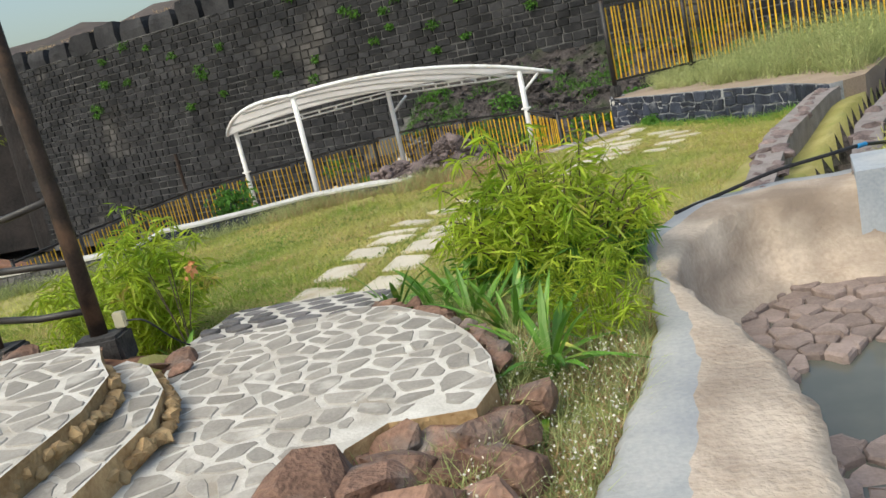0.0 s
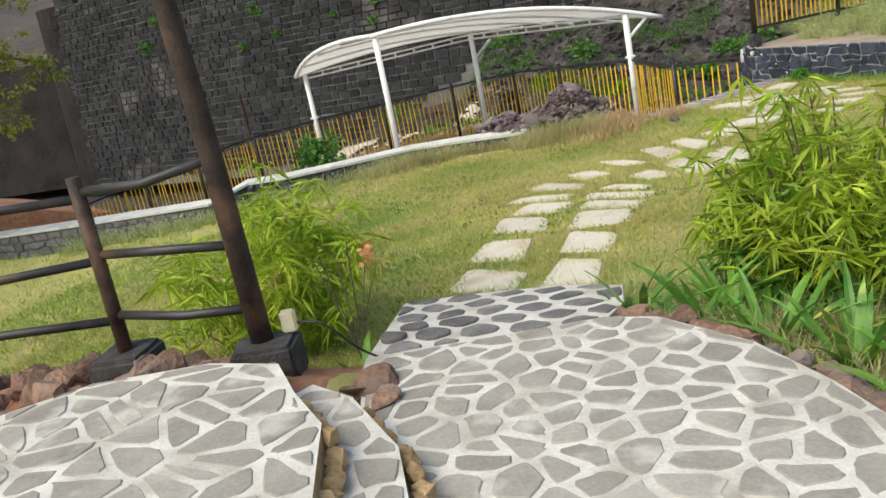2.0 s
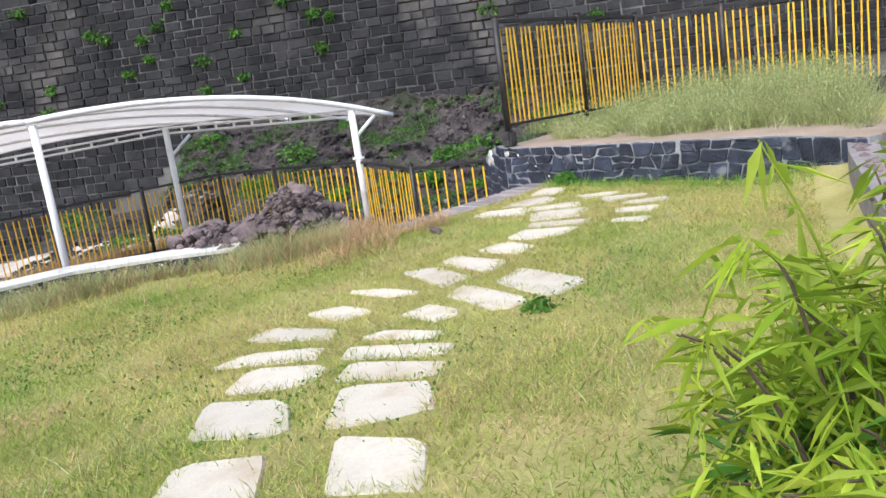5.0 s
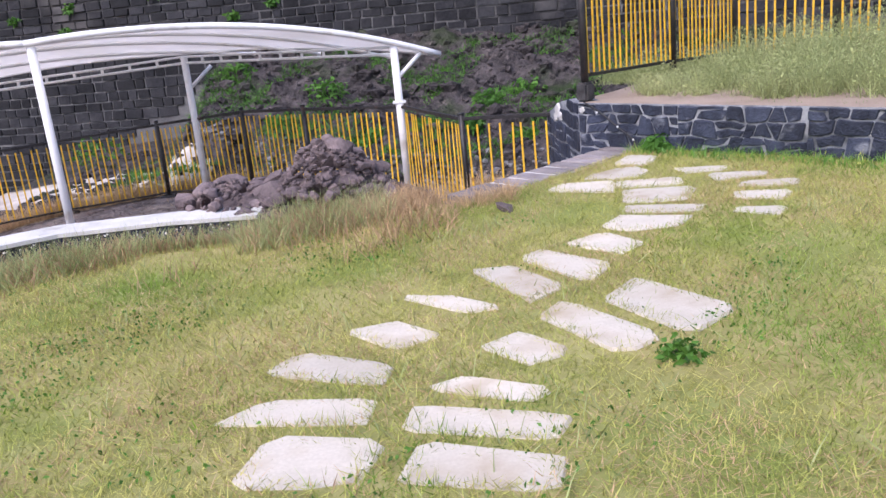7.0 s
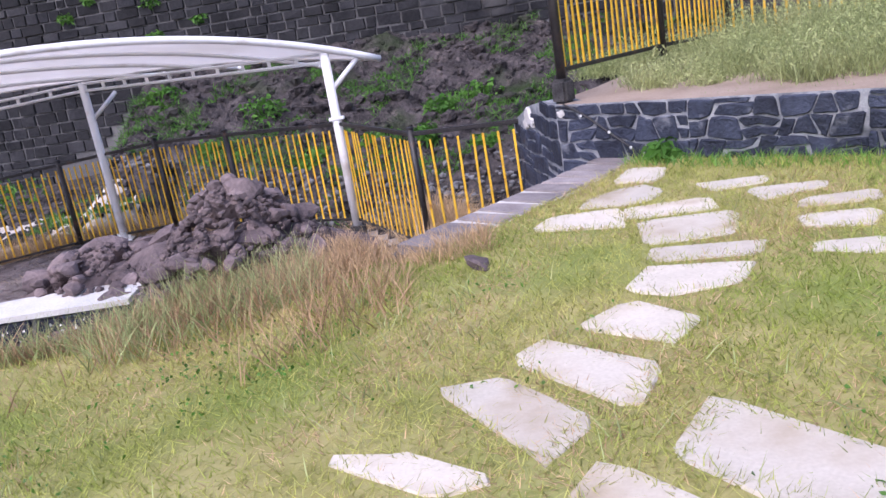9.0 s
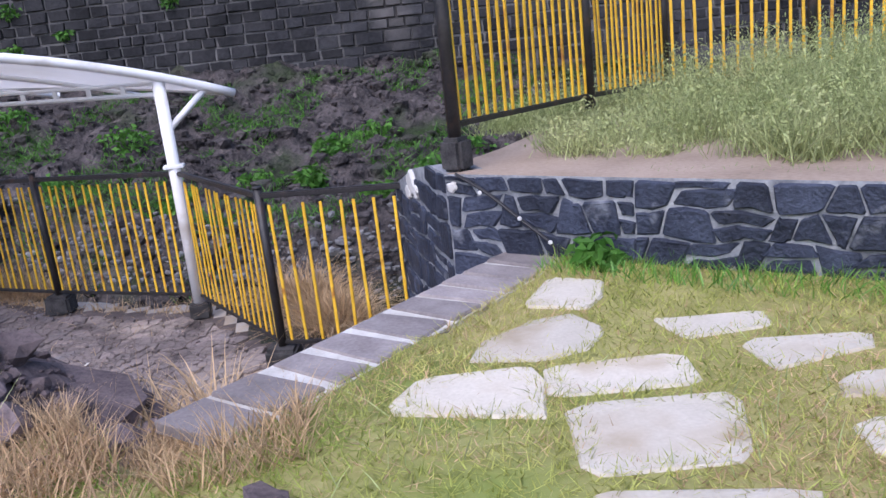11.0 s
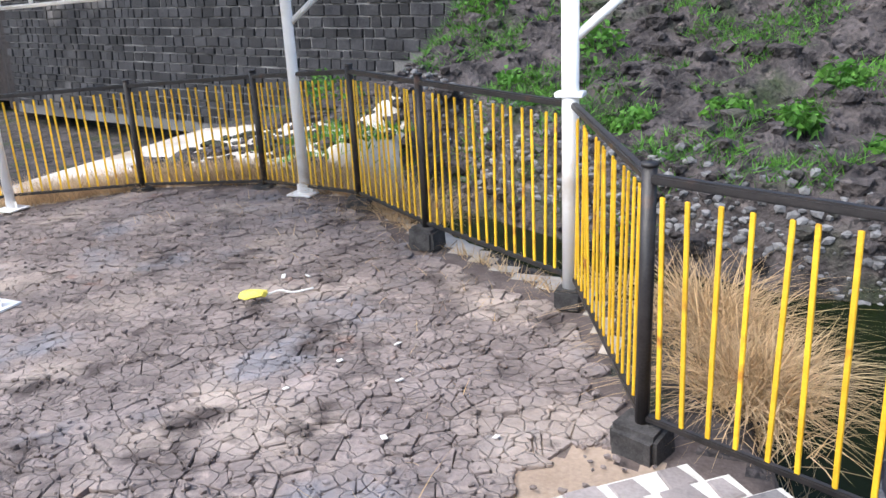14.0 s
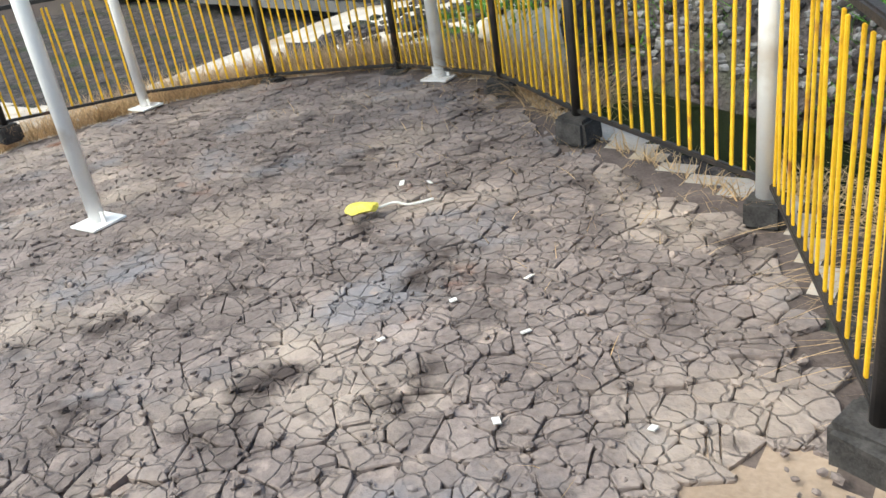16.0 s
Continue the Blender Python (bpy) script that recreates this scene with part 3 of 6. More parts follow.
r = np.random.default_rng(11)
rest, near_blocks = [], []
yaw = math.atan2(FDIR[1], FDIR[0])
z = -2.6
row = 0
while z < FTOP - 0.05:
    h = r.uniform(0.24, 0.36)
    s = -r.uniform(0, 0.5)
    while s < FLEN:
        w = r.uniform(0.32, 0.75)
        foot = 2.3 if s > 26 else (2.3 - (26 - s) * 0.5 if s > 17 else -3)
        if z + h > foot - 0.6:
            d = r.uniform(0.0, 0.055)
            vv, ff = block_mesh(w - 0.035, min(h, FTOP - z) - 0.03, 0.03 + d, int(r.integers(1e6)))
            base = on_wall(s, z)
            if 33 < s < 45 and 2.6 < z < 6.3 and len(near_blocks) < 290:
                near_blocks.append((vv, ff, base))
            else:
                cy, sy = math.cos(yaw), math.sin(yaw)
                rest.append(([(base[0] + x * cy - y * sy - (zz * 0.07) * -FOUT[0] * -1, base[1] + x * sy + y * cy - zz * 0.07 * FOUT[1], base[2] + zz) for x, y, zz in vv], ff))
        s += w
    z += h
    row += 1
v, f = join(rest)
tagged(raw("fort_masonry", v, f, M_FORT, fort), kind="stuff")
for vv, ff, base in near_blocks:
    ob = raw("block", vv, ff, M_FORT, fort)
    ob.matrix_basis = Matrix.Translation(base) @ Matrix.Rotation(yaw, 4, "Z")

# battlement: merlons with gaps along the top of the wall
s = 0.0
r = np.random.default_rng(5)
while s < FLEN:
    w = r.uniform(1.25, 1.7)
    h = r.uniform(0.75, 1.05)
    bm = box((w, 0.9, h + 0.1), (0, 0, h / 2 - 0.05), 0.0)
    bmesh.ops.subdivide_edges(bm, edges=bm.edges[:], cuts=3, use_grid_fill=True)
    for vert in bm.verts:
        top = max(0, vert.co.z / h)
        vert.co.x *= 1 - 0.12 * top ** 3
        vert.co.y *= 1 - 0.25 * top ** 3
        vert.co += Vector(noise.noise_vector(vert.co * 1.9 + Vector((s, 0, 0)))) * 0.09
    ob = part("merlon", bm, M_FORT, fort)
    p = on_wall(s + w / 2, FTOP, -0.45)
    ob.matrix_basis = Matrix.Translation(p) @ Matrix.Rotation(yaw, 4, "Z")
    s += w + r.uniform(0.3, 0.42)

# round bastion end of the wall, turning away
bm = bmesh.new()
bmesh.ops.create_cone(bm, cap_ends=True, segments=28, radius1=3.6, radius2=3.2, depth=10.2)
ob = part("bastion", bm, M_REAR, fort)
ob.matrix_basis = Matrix.Translation((-31.2, 40.6, 2.0))

rear = raw("wall_fort_rear", [(-31.5, 39, -3), (-80, 41, -3), (-80, 42, 3.6), (-31.5, 40, 4.6), (-80, 45, -3), (-31.5, 43, -3), (-80, 45, 3.6), (-31.5, 43, 4.6)], [(0, 1, 2, 3), (3, 2, 6, 7), (1, 4, 6, 2), (5, 0, 3, 7), (4, 5, 7, 6)], M_REAR)
tagged(rear, "dark fort wall running back behind the bastion", "wall", kind="structure")
hv, hf = [], []
HN = 60
for j, (dist, base) in enumerate(((62, -4.0), (75, 4.5), (95, 11.0), (120, 16.5), (145, 15.0), (230, 8.0))):
    for i in range(HN):
        a = radians(-75 + 130 * i / (HN - 1))
        ridge = 1 + 0.05 * math.sin(i * 0.7) + 0.03 * math.sin(i * 1.9)
        hv.append((3 + dist * math.sin(a), -3 + dist * math.cos(a), base * 0.97 * ridge + 0.4 * math.sin(i * 2.7 + j)))
for j in range(5):
    for i in range(HN - 1):
        hf.append((j * HN + i, j * HN + i + 1, (j + 1) * HN + i + 1, (j + 1) * HN + i))
hill = raw("backdrop_hill", hv, hf, M_HILL)
hill.data.shade_smooth()
tagged(hill, "brown scrub-covered hillside behind the fort wall", "hill", kind="structure")

# ---- patio and steps ----
PATIO = [(0.8, -3.0), (0.72, -0.9), (0.66, -0.3), (0.5, 0.05), (0.18, 0.42), (0.0, 0.9), (-0.04, 1.06), (1.04, 1.34), (1.28, 1.3), (1.66, 0.98), (1.9, 0.62), (2.06, 0.3), (2.14, 0.0), (2.1, -0.25), (1.92, -0.28),
         (1.74, -0.3), (1.62, -0.5), (1.75, -1.3), (2.3, -2.2), (3.6, -2.6), (3.9, -4.5), (0.9, -4.5)]


def prism(name, poly, low, high, material, slope=None, **k):
    n = len(poly)
    top = [(x, y, high if slope is None else slope(x, y)) for x, y in poly]
    v = [(x, y, low) for x, y in poly] + top
    f = [(i, (i + 1) % n, n + (i + 1) % n, n + i) for i in range(n)] + [tuple(range(n, 2 * n))]
    return raw(name, v, f, material, **k)


patio = prism("floor_patio", PATIO, 1.2, PATIO_Z - 0.005, M_MORTAR)
tagged(patio, "patio of irregular grey stones set in wide pale mortar", "paving", kind="structure")
STEP1 = [(0.72, -0.9), (0.66, -0.3), (0.5, 0.05), (0.18, 0.42), (-0.05, 0.55), (-0.2, 0.3), (0.05, 0.22), (0.26, 0.0), (0.42, -0.42), (0.48, -1.0), (0.4, -4.5), (0.85, -4.5), (0.8, -3.0)]
STEP2 = [(0.05, 0.24), (0.27, 0.0), (0.43, -0.42), (0.49, -1.0), (0.41, -4.5), (-2.6, -4.5), (-2.4, -0.8), (-1.35, 0.1), (-1.0, 0.42), (-0.5, 0.55), (-0.15, 0.5)]
step_1 = prism("floor_step", STEP1, 1.3, 1.775, M_MORTAR)
tagged(step_1, "low curved step of grey stone with broken ochre edge", "step", kind="structure")
step_2 = prism("floor_landing", STEP2, 1.3, 1.9, M_MORTAR)
tagged(step_2, "upper landing of long grey stones set in mortar", "paving", kind="structure")
for ob in (patio, step_1, step_2):
    ob.data.materials.append(M_OCHRE)
    for p in ob.data.polygons:
        p.material_index = 1 if abs(p.normal.z) < 0.5 else 0
APRON = [(-0.04, 1.07), (-0.18, 1.98), (0.18, 2.08), (0.7, 2.1), (1.06, 1.98), (1.1, 1.62), (1.05, 1.35)]
apron = prism("floor_apron", APRON, 1.1, 1.6, M_MORTAR, slope=lambda x, y: 1.641 - max(0, y - 1.3) * 0.13)
tagged(apron, "sloping cement apron with dark basalt slabs", "paving", kind="structure")


def pave(parent, poly, bounds, sx, sy, gap, z, material, seed, turn=0.0, name="stone", limit=400, thick=0.05, wob=0.002, keep=0.03, jitter=0.36, shift=True):
    r = np.random.default_rng(seed)
    c, s = math.cos(turn), math.sin(turn)
    ring = poly + poly[:1]
    turn_sign = 1 if sum(p[0] * q[1] - q[0] * p[1] for p, q in zip(poly, ring[1:])) > 0 else -1
    made = 0
    rest_ = []
    for cell in cells(*bounds, sx, sy, gap, jitter=jitter, shift=shift, seed=seed):
        w = [(x * c - y * s, x * s + y * c) for x, y in cell]
        mx, my = np.mean(w, 0)
        ok = inside(poly, np.array([p[0] for p in w]), np.array([p[1] for p in w]))
        if not inside(poly, np.array([mx]), np.array([my]))[0] and (not ok.any() or off(ring, np.array([mx]), np.array([my]))[0] > 0.07):
            continue
        far_in = off(ring, np.array([mx]), np.array([my]))[0]
        if not ok.all() or far_in < 0.2:
            for (xa, ya), (xb, yb) in zip(poly, poly[1:] + poly[:1]):
                if off([(xa, ya), (xb, yb)], np.array([mx]), np.array([my]))[0] < 0.24:
                    el = math.hypot(xb - xa, yb - ya) + 1e-9
                    ox, oy = turn_sign * (yb - ya) / el, -turn_sign * (xb - xa) / el
                    w = clip_poly(w, ox, oy, ox * xa + oy * ya - 0.012)
                    if len(w) < 3:
                        break
            if len(w) < 3:
                continue
            span = [max(p[k] for p in w) - min(p[k] for p in w) for k in (0, 1)]
            if min(span) < 0.05:
                continue
            mx, my = np.mean(w, 0)
        zz = z(mx, my) if callable(z) else z
        zz += r.uniform(-wob, wob)
        vv, ff = slab([(x - mx, y - my) for x, y in rough_poly(w, r, 0.009, 0.19)], -thick, 0.0, 0.006, 0.001, r)
        if callable(z):
            vv = [(x, y, q + z(mx + x, my + y) - z(mx, my)) for x, y, q in vv]
        if made < limit:
            ob = raw(name, vv, ff, material, parent)
            ob.location = (mx, my, zz)
            made += 1
        else:
            rest_.append(([(x + mx, y + my, q + zz) for x, y, q in vv], ff))
    if rest_:
        v, f = join(rest_)
        tagged(raw("paving_rest", v, f, material, parent), kind="stuff")


# ---- retaining walls ----
def strip_wall(name, line, thick, low, high, material, label, category):
    """A wall along a line: its left side is the face."""
    line = [np.array(p, float) for p in line]
    v, f = [], []
    n = len(line)
    for i, p in enumerate(line):
        d = line[min(i + 1, n - 1)] - line[max(i - 1, 0)]
        d /= np.linalg.norm(d)
        nrm = np.array((-d[1], d[0]))
        lo = low[i] if hasattr(low, "__len__") else low
        hi = high[i] if hasattr(high, "__len__") else high
        for q, zq in ((p, lo), (p, hi), (p - nrm * thick, hi), (p - nrm * thick, lo)):
            v.append((q[0], q[1], zq))
    for i in range(n - 1):
        for k in range(4):
            f.append((i * 4 + k, i * 4 + (k + 1) % 4, i * 4 + 4 + (k + 1) % 4, i * 4 + 4 + k))
    f += [(0, 3, 2, 1), (4 * n - 4, 4 * n - 3, 4 * n - 2, 4 * n - 1)]
    ob = raw(name, v, f, material)
    bm = bmesh.new()
    bm.from_mesh(ob.data)
    bmesh.ops.recalc_face_normals(bm, faces=bm.faces[:])
    bm.to_mesh(ob.data)
    bm.free()
    return tagged(ob, label, category, kind="structure")


WALL_LINE = [(2.2, 10.72), (2.97, 9.88), (3.8, 9.0), (4.5, 8.2), (4.85, 7.35)]
wall_dark = strip_wall("wall_bed", WALL_LINE, -0.16, 0.3, 1.682, M_DMORT, "low retaining wall of blue-black stones with pale grey mortar", "wall")


wall_dark.data.materials.append(M_SAND)
for p in wall_dark.data.polygons:
    p.material_index = 1 if abs(p.normal.z) > 0.9 else 0


def face_stones(parent, a, b, z0, z1, sx, sy, gap, material, seed, proud=0.016, cond=None, name="stone"):
    """Stones over one upright face from a to b; the outside is to the right of the way a to b."""
    r = np.random.default_rng(seed)
    a, b = np.array(a, float), np.array(b, float)
    length = float(np.linalg.norm(b - a))
    d = (b - a) / length
    rot = Matrix(((d[0], 0, d[1], a[0]), (d[1], 0, -d[0], a[1]), (0, 1, 0, z0), (0, 0, 0, 1)))
    courses = []
    zc, ph = -0.03, r.uniform(0, 6.28)

    def wave(x, z, p):
        return z + 0.013 * math.sin(x * 8 + p) + 0.01 * math.sin(x * 19 + 2 * p)
    while zc < z1 - z0 - 0.05:
        h = sy * r.uniform(0.7, 1.3)
        if z1 - z0 - zc - h < 0.08:
            h = z1 - z0 - zc + 0.05
        ph2 = r.uniform(0, 6.28)
        xc, lean = -r.uniform(0, 0.5) * sx, 0.0
        while xc < length:
            w, lean2 = sx * r.uniform(0.5, 1.45), r.uniform(-0.035, 0.035)
            g = gap * r.uniform(0.3, 0.7)
            top_ = zc + h
            parts_ = ((0.0, 1.0),) if w < sx or r.uniform() < 0.7 else ((0.0, 0.5), (0.5, 1.0))
            for lo_, hi_ in parts_:
                xs = [xc + w * k for k in (0.0, 0.5, 1.0)]
                low_edge = [(1 - lo_) * wave(x, zc, ph) + lo_ * wave(x, top_, ph2) + g for x in xs]
                high_edge = [(1 - hi_) * wave(x, zc, ph) + hi_ * wave(x, top_, ph2) - g for x in xs]
                courses.append([(xs[0] - lean + g, low_edge[0]), (xs[1], low_edge[1]), (xs[2] - lean2 - g, low_edge[2]), (xs[2] + lean2 - g, high_edge[2]), (xs[1], high_edge[1]), (xs[0] + lean + g, high_edge[0])])
            xc, lean = xc + w, lean2
        zc, ph = top_, ph2
    for cell in courses:
        for nx_, ny_, c_ in ((-1, 0, -0.002), (1, 0, length - 0.002), (0, -1, 0.0), (0, 1, z1 - z0 - 0.006)):
            cell = clip_poly(cell, nx_, ny_, c_)
            if len(cell) < 3:
                break
        if len(cell) < 3:
            continue
        mx, my = np.mean(cell, 0)
        if max(p[0] for p in cell) - min(p[0] for p in cell) < 0.06 or (cond and not cond(mx, my + z0)):
            continue
        vv, ff = slab([(x - mx, y - my) for x, y in rough_poly(cell, r, 0.006, 0.1)], -0.02, proud * r.uniform(0.6, 1.4), 0.01, 0.004, r)
        ob = raw(name, vv, ff, material, parent)
        ob.matrix_basis = rot @ Matrix.Translation((mx, my, 0))


bed_top = prism("floor_bed", [(2.27, 10.79), (3.04, 9.95), (3.87, 9.07), (4.58, 8.25), (4.94, 7.42), (5.3, 7.7), (5.9, 9.2), (7.6, 12.9), (5.8, 13.3), (4.6, 13.8), (3.5, 12.5), (2.75, 11.5), (2.36, 11.1)], 1.2, 1.672, M_SAND)
tagged(bed_top, "sandy soil of the raised bed behind the stone wall", "soil", kind="structure")
side_dark = strip_wall("wall_bed_end", [(2.1, 12.4), (2.119, 12.05), (2.148, 11.6), (2.177, 11.1), (2.2, 10.725)], -0.22, -0.6, [1.37, 1.47, 1.6, 1.682, 1.682], M_DMORT, "end face of the blue-black stone retaining wall", "wall")
KERB_TOP = [1.20, 1.22, 1.25, 1.36, 1.36, 1.34, 1.32, 1.31, 1.30]
kerb_wall = strip_wall("wall_kerb", KERB, 0.3, -0.2, KERB_TOP, M_FMORT, "low rubble kerb wall along the lawn's edge", "wall")
cap = strip_wall("trim_coping", [(x, y + 0.03) for x, y in KERB], 0.36, [q for q in KERB_TOP], [q + 0.032 for q in KERB_TOP], M_KERB, "whitewashed coping along the kerb wall", "coping")

# ---- pool ----
rim_o, rim_i = spline(POOL_OUT + POOL_OUT[:1], 120)[:-1], spline(POOL_IN + POOL_IN[:1], 120)[:-1]
n = len(rim_o)
v, f = [], []
rings = ((rim_o, 0.4), (rim_o, 1.40), (rim_o * 0.94 + rim_i * 0.06, 1.43), (rim_o * 0.58 + rim_i * 0.42, 1.445), (rim_o * 0.1 + rim_i * 0.9, 1.425), (rim_i, 1.39), (rim_i * 0.985 + np.array((5.0, 0.8)) * 0.015, 1.05),
         (rim_i * 0.955 + np.array((5.0, 0.8)) * 0.045, 0.86), (rim_i * 0.91 + np.array((5.0, 0.8)) * 0.09, 0.83), (rim_i * 0.88 + np.array((5.0, 0.8)) * 0.12, 0.55))
for k, (ring, zz) in enumerate(rings):
    for i, p in enumerate(ring):
        w = 0.012 * math.sin(i * 0.9) + 0.01 * math.sin(i * 2.3 + k)
        v.append((p[0] + w, p[1] + w, zz + (0.01 * math.sin(i * 0.7) if k in (2, 3, 4) else 0)))
for k in range(len(rings) - 1):
    for i in range(n):
        f.append((k * n + i, k * n + (i + 1) % n, (k + 1) * n + (i + 1) % n, (k + 1) * n + i))
pool = raw("wall_pool", v, f, M_CONC)
pool.data.materials.append(M_PLASTER)
for p in pool.data.polygons:
    p.material_index = 1 if p.index >= 3 * n else 0
pool.data.shade_smooth()
tagged(pool, "curved pond basin with grey cement rim and cream plaster wall", "pond", kind="structure")
pw = raw("water_pond", [(2.9, -2, 0.74), (7.5, -2, 0.74), (7.5, 3.4, 0.74), (2.9, 3.4, 0.74)], [(0, 1, 2, 3)], M_PWATER)
tagged(pw, "shallow murky pond water", "water", kind="structure")

# ---- channel ----
CH_L = [(3.72, 3.75), (3.86, 4.4), (4.12, 5.5), (4.78, 7.05), (5.38, 8.2), (5.9, 9.3)]
CH_R = [(x + 0.56, y - 0.1) for x, y in CH_L]
strip_wall("wall_channel_1", CH_L, -0.24, 0.9, [1.42, 1.45, 1.52, 1.62, 1.66, 1.68], M_STAIR, "rough stone edge of a narrow water channel", "wall")
strip_wall("wall_channel_2", CH_R, 0.24, 0.9, [1.46, 1.47, 1.5, 1.54, 1.58, 1.6], M_STAIR, "rough stone edge of a narrow water channel", "wall")
hs_ = prism("floor_pond_block", [(4.25, 3.35), (4.35, 4.0), (6.5, 3.95), (6.4, 3.3)], 0.6, 1.52, M_BLUECEM)
tagged(hs_, "blue-grey cement block beside the channel's mouth", "block", kind="structure")

# ---- lower fence ----
def bar_mesh(h):
    bm = box((0.024, 0.013, h), (0, 0, h / 2), 0.003)
    me = bpy.data.meshes.new("bar")
    bm.to_mesh(me)
    bm.free()
    me.materials.append(M_YELLOW)
    return me


def rail(name, a, b, w, h, material, parent, label=""):
    a, b = Vector(a), Vector(b)
    d = b - a
    bm = box((d.length, w, h), (0, 0, 0), min(w, h) * 0.2)
    ob = part(name, bm, material, parent, label)
    ob.matrix_basis = Matrix.Translation((a + b) / 2) @ d.to_track_quat("X", "Z").to_matrix().to_4x4()
    return ob


def fence_run(name, posts, height, label, skip_post=(), footing=True, gap=0.1, seed=3, post_r=0.036):
    """Posts (x, y, foot z); between them black rails and yellow bars."""
    r = np.random.default_rng(seed)
    top = empty(name, (posts[0][0], posts[0][1], posts[0][2]))
    inv = top.matrix_basis.inverted()
    me = bar_mesh(height - 0.17)
    tagged(top, label, "fence")

    def loc(p):
        return inv @ Vector(p)
    for i, (x, y, z) in enumerate(posts):
        if i in skip_post:
            continue
        bm = tube([(0, 0, -0.02), (0, 0, height + 0.05)], post_r, 12)
        tube([(0, 0, height + 0.045), (0, 0, height + 0.062)], post_r * 1.12, 12, bm)
        ob = part("post", bm, M_BLACK, top, smooth=True)
        ob.location = loc((x, y, z))
        if footing:
            bm = box((0.26, 0.24, 0.2), (0, 0, 0.0), 0.025)
            for vert in bm.verts:
                vert.co += Vector(noise.noise_vector(vert.co * 9 + Vector((x, y, 0)))) * 0.02
            ob = part("footing", bm, M_BLOCK, top, "black painted concrete footing")
            ob.matrix_basis = Matrix.Translation(loc((x, y, z - 0.06))) @ Matrix.Rotation(r.uniform(-0.4, 0.4), 4, "Z")
    for a, b in zip(posts[:-1], posts[1:]):
        A, B = Vector(a), Vector(b)
        up = Vector((0, 0, 1))
        rail("top_rail", loc(A + up * (height - 0.01)), loc(B + up * (height - 0.01)), 0.05, 0.045, M_BLACK, top)
        rail("bottom_rail", loc(A + up * 0.075), loc(B + up * 0.075), 0.035, 0.035, M_BLACK, top)
        length = (B - A).length
        n = max(2, int(length / (gap * (1.3 if a is posts[0] and footing else 1.0))))
        yaw_ = math.atan2(B.y - A.y, B.x - A.x)
        for k in range(n):
            t = (k + 0.6 + r.uniform(-0.12, 0.12)) / (n + 0.2)
            ob = new("bar", me)
            ob.parent = top
            ob.matrix_basis = Matrix.Translation(loc(A.lerp(B, t) + up * 0.085)) @ Euler((r.uniform(-0.015, 0.015), r.uniform(-0.022, 0.022), yaw_)).to_matrix().to_4x4()
    return top


def on_ground(p, dz=0.0):
    return (p[0], p[1], float(ground_z(p[0], p[1])) + dz)


lower_posts = [(2.13, 12.2, 0.1), (1.06, 12.675, 0.09), (0.27, 14.36, 0.13), (-1.29, 15.3, 0.14), (-2.44, 16.19, 0.11), (-4.11, 16.92, -0.04), (-5.85, 16.78, -0.14), (-7.25, 16.12, -0.18), (-8.4, 14.9, -0.2), (-8.75, 13.0, -0.22), (-8.95, 11.4, -0.25), (-9.1, 9.6, -0.3)]
lower_fence = fence_run("metal_fence", lower_posts, 1.3, "black steel fence with yellow upright bars around the mud terrace", skip_post=(0, 2, 7), gap=0.112)
upper_posts = [(2.29, 10.79, 1.87), (3.54, 11.96, 1.82), (4.62, 13.0, 1.75), (5.75, 12.6, 1.72), (7.1, 12.15, 1.7), (8.8, 11.6, 1.7)]
upper_fence = fence_run("metal_fence", upper_posts, 1.32, "black steel fence with yellow bars above the planted bed", footing=False, seed=9, post_r=0.04)
bm = box((0.15, 0.15, 0.2), (0, 0, 0.1), 0.025)
ob = part("fence_footing", bm, M_BLOCK)
ob.matrix_basis = pose(2.29, 10.79, 1.675, 0, 0, -47)
tagged(ob, "black painted concrete footing block on the stone wall", "footing")

# ---- canopy ----
canopy = empty("canopy_shelter", (0.25, 14.36, 0.0))
tagged(canopy, "white steel shelter with curved cream tarpaulin roof", "canopy")
cinv = Vector((0.25, 14.36, 0.0))
PB, PA, PC, PD = Vector((0.25, 14.36, 0)), Vector((-3.33, 16.56, 0)), Vector((-4.37, 13.35, 0)), Vector((-7.31, 16.04, 0))
TIP2, TIP1 = Vector((0.9, 14.58, 2.08)), Vector((-7.5, 15.95, 2.17))
FOOT = {PB.x: 0.12, PA.x: 0.02, PC.x: -0.175, PD.x: -0.28}


def cl(p):
    return Vector(p) - cinv


for p, h in ((PB, 2.29), (PA, 2.36), (PC, 2.76), (PD, 2.24)):
    bm = tube([cl((p.x, p.y, FOOT[p.x])), cl((p.x, p.y, h))], 0.058, 14)
    post = part("post", bm, M_WHITE, canopy, smooth=True)
    if p is PB:
        part("footing", box((0.2, 0.2, 0.16), cl((p.x, p.y, 0.05)), 0.02), M_BLOCK, canopy, "dark concrete footing")
    else:
        part("base_plate", box((0.3, 0.3, 0.02), cl((p.x, p.y, FOOT[p.x] + 0.012)), 0.004), M_WHITE, post)
        bm = box((0.2, 0.012, 0.09), cl((p.x, p.y, FOOT[p.x] + 0.06)))
        bmesh.ops.bevel(bm, geom=[e for e in bm.edges], offset=0.004, segments=1, affect="EDGES")
        part("gusset", bm, M_WHITE, post)
for p, q in ((PB, TIP2 - PB), (PA, Vector((0.55, 0.2, 0)))):
    d = Vector((q.x, q.y, 0)).normalized()
    part("brace", tube([cl(p + Vector((0, 0, 1.82))), cl(p + d * 0.42 + Vector((0, 0, 2.17)))], 0.032, 10), M_WHITE, canopy, smooth=True)


